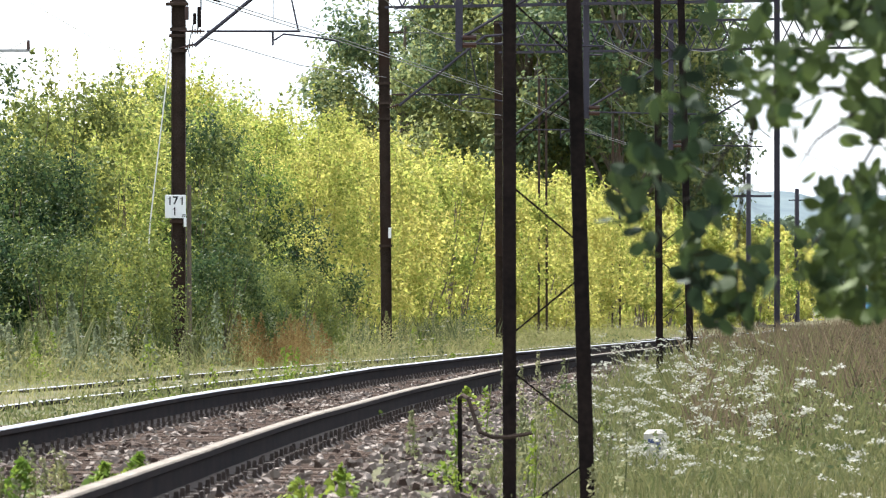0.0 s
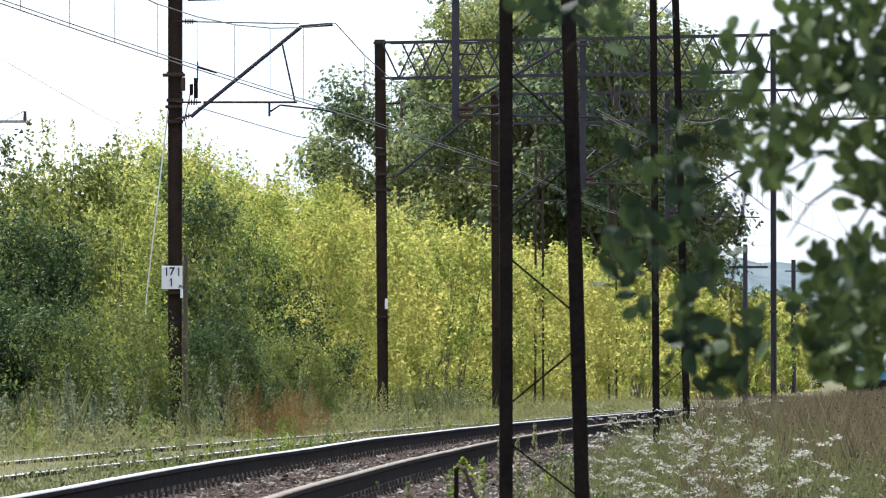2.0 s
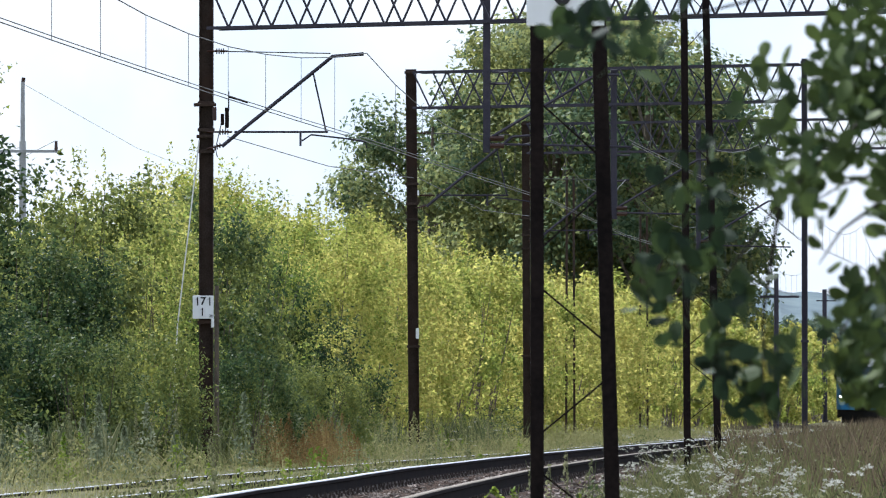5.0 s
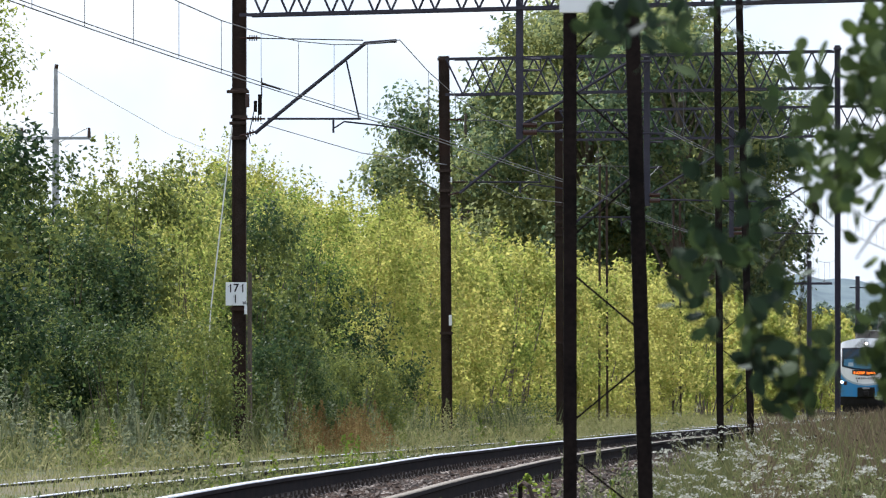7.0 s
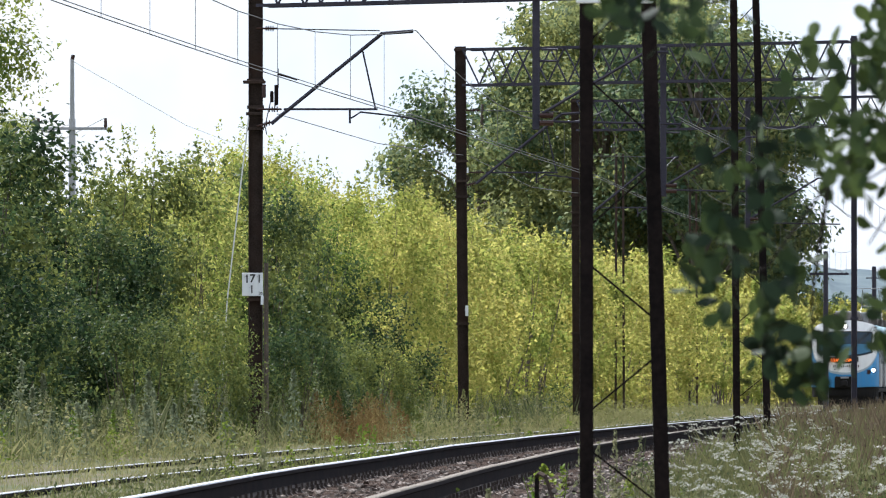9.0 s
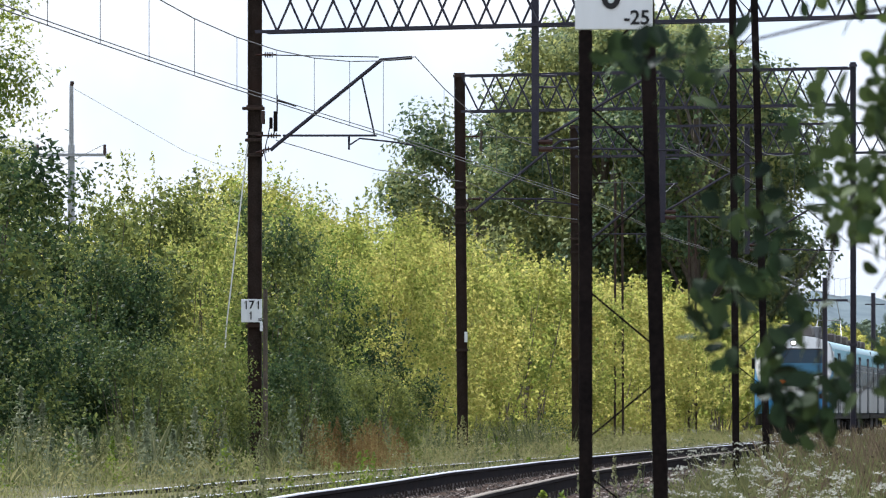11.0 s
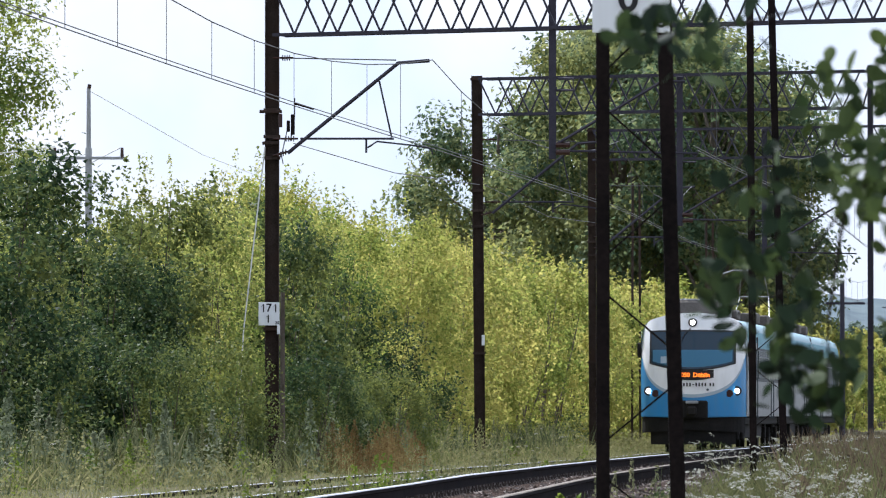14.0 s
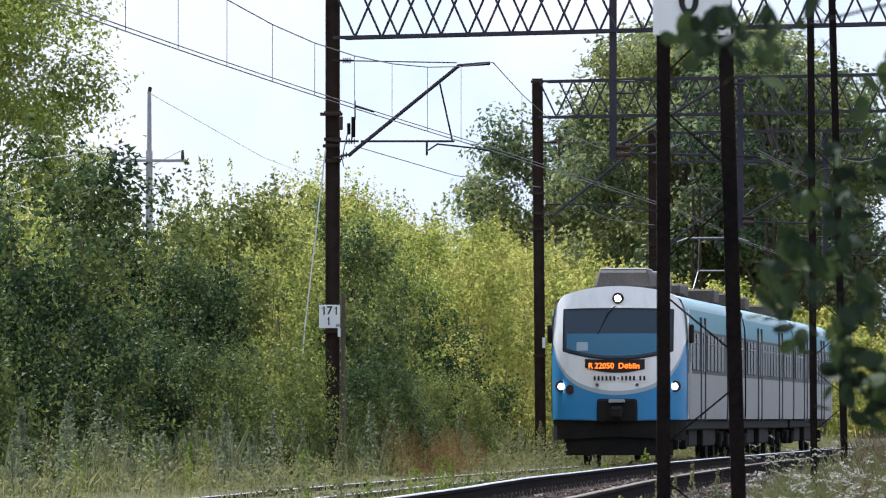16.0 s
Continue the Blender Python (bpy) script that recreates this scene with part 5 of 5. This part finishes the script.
                tube(bm, [(s * 0.70, by + q, 0.46), (s * 0.82, by + q, 0.46)], 0.46, 20)
                part("wheel", bm, M_TDARK, bg_)
    # things on the roof
    if front:
        bm = bmesh.new()
        box(bm, (0.06, 1.9, 3.93), (1.22, 2.2, 0.40), bevel=0.06)
        for vert in bm.verts:
            if vert.co.z > 3.95:
                vert.co.x, vert.co.y = 0.06 + (vert.co.x - 0.06) * 0.88, vert.co.y + (0.12 if vert.co.y < 1.9 else 0)
        unit = part("cooling_unit", bm, M_TROOF, c)
        bm = bmesh.new()
        box(bm, (0.06, 1.96, 4.15), (0.98, 1.9, 0.05), bevel=0.02)
        part("cooling_unit_lid", bm, M_GREYSTEEL, unit)
        bm = bmesh.new()
        box(bm, (0.62, 3.5, 3.92), (0.5, 0.7, 0.44), bevel=0.02)
        part("grey_cabinet", bm, M_GREYSTEEL, c)
        for q, w, h in ((4.2, 1.3, 0.26), (6.6, 1.2, 0.34), (9.4, 1.4, 0.24), (13.0, 1.1, 0.30)):
            bm = bmesh.new()
            box(bm, (0.05, q, 3.72 + h / 2), (w, 1.5, h), bevel=0.04)
            part("roof_box", bm, M_TROOF, c)
    elif not rear:
        for q in (2.2, 8.5, 15.0):
            bm = bmesh.new()
            box(bm, (0, q, 3.90), (1.2, 1.9, 0.34), bevel=0.04)
            part("roof_box", bm, M_TROOF, c)
        bm = bmesh.new()
        tube(bm, [(-0.55, 10.2, 3.95), (-0.45, 11.8, 4.7), (-0.35, 10.6, 5.45)], 0.02, 5)
        tube(bm, [(0.55, 10.2, 3.95), (0.45, 11.8, 4.7), (0.35, 10.6, 5.45)], 0.02, 5)
        tube(bm, [(-0.9, 10.6, 5.40), (-0.6, 10.6, 5.50), (0.6, 10.6, 5.50), (0.9, 10.6, 5.40)], 0.02, 5)
        tube(bm, [(-0.45, 11.8, 4.7), (0.45, 11.8, 4.7)], 0.02, 5)
        part("pantograph", bm, M_GREYSTEEL, c)
    else:
        for q in (5.0, 9.0, 14.0):
            bm = bmesh.new()
            box(bm, (0, q, 3.88), (1.2, 1.6, 0.3), bevel=0.04)
            part("roof_box", bm, M_TROOF, c)
    return c


def cab_face(c):
    """The rounded end of the front car: shell, glass, display, lamps, coupler, plough."""
    top = lambda x: roof_z(x)
    bm = bmesh.new()
    patch(bm, -HALF, HALF, bowl, top, 48, 22)
    face = part("cab_shell", bm, M_TWHITE, c, smooth=True)
    bm = bmesh.new()
    for s in (-1, 1):
        pts = [(s * HALF, nose_y(HALF, 1.0 + 2.3 * j / 12), 1.0 + 2.3 * j / 12) for j in range(13)]
        a = [bm.verts.new(p) for p in pts]
        b = [bm.verts.new((p[0] * 1.004, 1.15, p[2])) for p in pts]
        for j in range(12):
            bm.faces.new((a[j], b[j], b[j + 1], a[j + 1]))
    part("cab_cheek", bm, M_TWHITE, c, smooth=True)
    bm = bmesh.new()
    n = 24
    a = [bm.verts.new((HALF * (2 * i / n - 1), nose_y(HALF * (2 * i / n - 1), roof_z(HALF * (2 * i / n - 1))), roof_z(HALF * (2 * i / n - 1)))) for i in range(n + 1)]
    b = [bm.verts.new((HALF * (2 * i / n - 1), 1.2, roof_z(HALF * (2 * i / n - 1)) + 0.01)) for i in range(n + 1)]
    for i in range(n):
        bm.faces.new((a[i], a[i + 1], b[i + 1], b[i]))
    part("cab_roof", bm, M_TWHITE, c, smooth=True)
    bm = bmesh.new()
    patch(bm, -HALF, HALF, lambda x: 0.94 + 0.02 * abs(x), bowl, 48, 8)
    part("blue_apron", bm, M_TBLUE, c, smooth=True)
    bm = bmesh.new()
    patch(bm, -1.38, 1.38, lambda x: bowl(x) - 0.045, lambda x: bowl(x) + 0.045, 48, 1, 0.012)
    part("rim", bm, M_RIM, c, smooth=True)
    bm = bmesh.new()
    patch(bm, -1.42, 1.42, lambda x: 1.07, lambda x: 1.10, 40, 1, 0.01)
    part("apron_line", bm, M_TTEAL, c)
    bm = bmesh.new()
    for x0, x1 in ((-1.40, -0.44), (0.44, 1.40)):
        patch(bm, x0, x1, lambda x: 0.96 + 0.02 * abs(x), lambda x: 1.16, 16, 3, 0.05)
        patch(bm, x0, x1, lambda x: 1.16, lambda x: 1.20, 16, 1, 0.03)
    part("bumper_lip", bm, M_TBLUE, c, smooth=True)
    # windscreen: dark seal, glass, and the lighter lower cab seen through it
    sill = lambda x: 2.26 + 0.17 * (abs(x) / 1.12) ** 2
    bm = bmesh.new()
    patch(bm, -1.17, 1.17, lambda x: sill(x) - 0.04, lambda x: 3.32 - 0.015 * x * x, 30, 8, 0.012)
    part("windscreen_seal", bm, M_BLACK, c, smooth=True)
    bm = bmesh.new()
    patch(bm, -1.12, 1.12, sill, lambda x: 3.275 - 0.015 * x * x, 30, 8, 0.022)
    ws = part("windscreen", bm, M_TGLASS, c, "wide tinted windscreen", smooth=True)
    bm = bmesh.new()
    patch(bm, -1.08, 1.08, lambda x: sill(x) + 0.05, lambda x: 2.78, 30, 4, 0.026)
    part("sun_blind", bm, M_CAB, ws)
    bm = bmesh.new()
    patch(bm, -0.86, -0.62, lambda x: 2.42, lambda x: 2.60, 3, 2, 0.032)
    part("paper_card", bm, M_RIM, ws)
    bm = bmesh.new()
    tube(bm, [(-0.05, nose_y(0, 3.36) - 0.05, 3.36), (-0.20, nose_y(0.2, 3.2) - 0.06, 3.22), (-0.42, nose_y(0.4, 2.9) - 0.05, 2.75)], 0.014, 5)
    part("wiper", bm, M_BLACK, c)
    # route display
    dlo, dhi = lambda x: 1.955 + 0.10 * (x / 0.66) ** 2, lambda x: 2.225 + 0.02 * (x / 0.66) ** 2
    bm = bmesh.new()
    patch(bm, -0.68, 0.58, dlo, dhi, 20, 2, 0.02)
    disp = part("route_display", bm, M_BLACK, c, "black route display with amber letters")
    for word, wx in (("R", -0.555), ("22050", -0.265), ("D\u0119blin", 0.255)):
        lettering(word, 0.165, Matrix.Translation((wx, nose_y(0.4, 2.1) - 0.075, 2.095)) @ FACE, M_LED, disp, "display_text", 0.003)
    for i in range(13):
        bm = bmesh.new()
        box(bm, (-0.47 + i * 0.083 + (0.05 if i > 10 else 0), nose_y(0.3, 1.83) - 0.05, 1.84), (0.042, 0.006, 0.030 if i == 6 else 0.095))
        part("mark_bar", bm, M_BLACK, c)
    for x in (-0.42, 0.42):
        bm = bmesh.new()
        lens(bm, x, 1.70, 0.035, nose_y(x, 1.7), 0.05, 10)
        part("handle_boss", bm, M_TGREY, c)
    # lamps
    for x in (-1.20, 1.20):
        bm = bmesh.new()
        lens(bm, x, 1.67, 0.125, nose_y(x, 1.67) + 0.03, 0.07)
        hs = part("headlight_housing", bm, M_TDARK, c)
        bm = bmesh.new()
        lens(bm, x, 1.67, 0.065, nose_y(x, 1.67) - 0.03, 0.04)
        part("headlight", bm, M_LAMP, hs)
        s = -1 if x > 0 else 1
        bm = bmesh.new()
        lens(bm, x + s * 0.20, 1.60, 0.10, nose_y(x + s * 0.2, 1.6) + 0.03, 0.06)
        part("tail_light", bm, M_RED, c)
    bm = bmesh.new()
    lens(bm, 0, 3.52, 0.12, nose_y(0, 3.52) + 0.04, 0.10)
    hs = part("top_light_housing", bm, M_TDARK, c)
    bm = bmesh.new()
    lens(bm, 0, 3.52, 0.07, nose_y(0, 3.52) - 0.05, 0.03)
    part("top_light", bm, M_LAMP, hs)
    # coupler recess, coupler, buffers and plough
    bm = bmesh.new()
    box(bm, (0, 0.10, 1.16), (0.84, 0.34, 0.50), bevel=0.04)
    part("coupler_recess", bm, M_TDARK, c)
    bm = bmesh.new()
    box(bm, (0, -0.10, 1.36), (0.34, 0.10, 0.08), bevel=0.015)
    part("coupler_plate", bm, M_GREYSTEEL, c)
    bm = bmesh.new()
    box(bm, (0, -0.15, 1.12), (0.26, 0.5, 0.26), bevel=0.05)
    part("coupler", bm, M_TDARK, c)
    bm = bmesh.new()
    patch(bm, -1.40, 1.40, lambda x: 0.62 - 0.06 * abs(x), lambda x: 0.95 + 0.02 * abs(x), 30, 3, -0.06)
    part("buffer_beam", bm, M_TDARK, c)
    bm = bmesh.new()
    patch(bm, -1.15, 1.15, lambda x: 0.22, lambda x: 0.66 - 0.06 * abs(x), 24, 3, -0.18)
    part("plough", bm, M_TDARK, c)
    for s in (-1, 1):
        bm = bmesh.new()
        box(bm, (s * 1.50, 1.05, 2.78), (0.10, 0.16, 0.40), bevel=0.03)
        part("mirror", bm, M_TDARK, c)


def cab_tail(c, L):
    """The plain rounded end of the last car."""
    bm = bmesh.new()
    grid = []
    for i in range(17):
        x = HALF * (2 * i / 16 - 1)
        grid.append([bm.verts.new((x, L - nose_y(x, 0.95 + (roof_z(x) - 0.95) * j / 8), 0.95 + (roof_z(x) - 0.95) * j / 8)) for j in range(9)])
    for i in range(16):
        for j in range(8):
            bm.faces.new((grid[i][j], grid[i][j + 1], grid[i + 1][j + 1], grid[i + 1][j]))
    part("cab_shell", bm, M_TWHITE, c, smooth=True)


LEN = (21.3, 21.2, 21.3)
car_1 = car("train_car", LEN[0], True, False, "white and blue electric train's leading car with lit headlights")
cab_face(car_1)
car_2 = car("train_car", LEN[1], False, False, "middle car of the electric train with shade-greyed sides and roof gear")
car_3 = car("train_car", LEN[2], False, True, "trailing car of the electric train with shade-greyed sides")
cab_tail(car_3, LEN[2])


def motions():
    """The train runs along the far track towards the camera at a steady pace."""
    turn = math.atan(0.0765)
    back = 0.0
    for c, l in ((car_1, LEN[0]), (car_2, LEN[1]), (car_3, LEN[2])):
        rows = []
        for i in range(17):
            y = 172.0 + 24.75 * (16 - i) + back * math.cos(turn)
            rows.append((i, pose(track_b(y), y, RAIL_B, 0, 0, -math.degrees(turn))))
        walk(c, rows)
        back += l + 0.55
    # the near branches sway in the wind: seconds, metres across, metres up
    sway = [(0, 0.0, -0.003), (0.5, -0.002, 0.0), (1, -0.003, -0.001), (1.5, -0.005, 0.006), (2, -0.006, 0.010), (2.5, -0.007, 0.017), (3, -0.002, 0.009),
            (3.5, 0.0, 0.0), (4, 0.002, 0.0), (4.5, -0.005, 0.018), (5.7, -0.002, 0.010), (7, 0.002, 0.001), (7.5, 0.002, -0.002), (8, -0.002, 0.012), (8.5, -0.008, 0.017),
            (9, -0.005, 0.010), (10.2, 0.003, -0.010), (11.5, 0.010, -0.028), (12, 0.004, -0.009), (12.5, -0.004, 0.026), (13, -0.007, 0.044), (13.5, -0.007, 0.036),
            (14, -0.006, 0.019), (14.5, -0.012, 0.042), (15, -0.014, 0.047), (15.5, -0.006, 0.012), (16, -0.006, 0.020)]
    for b in (hang, crown_side):
        walk(b, [(t, pose(0.9 + dx, 14.5, 1.6 + dz)) for t, dx, dz in sway])


motions()
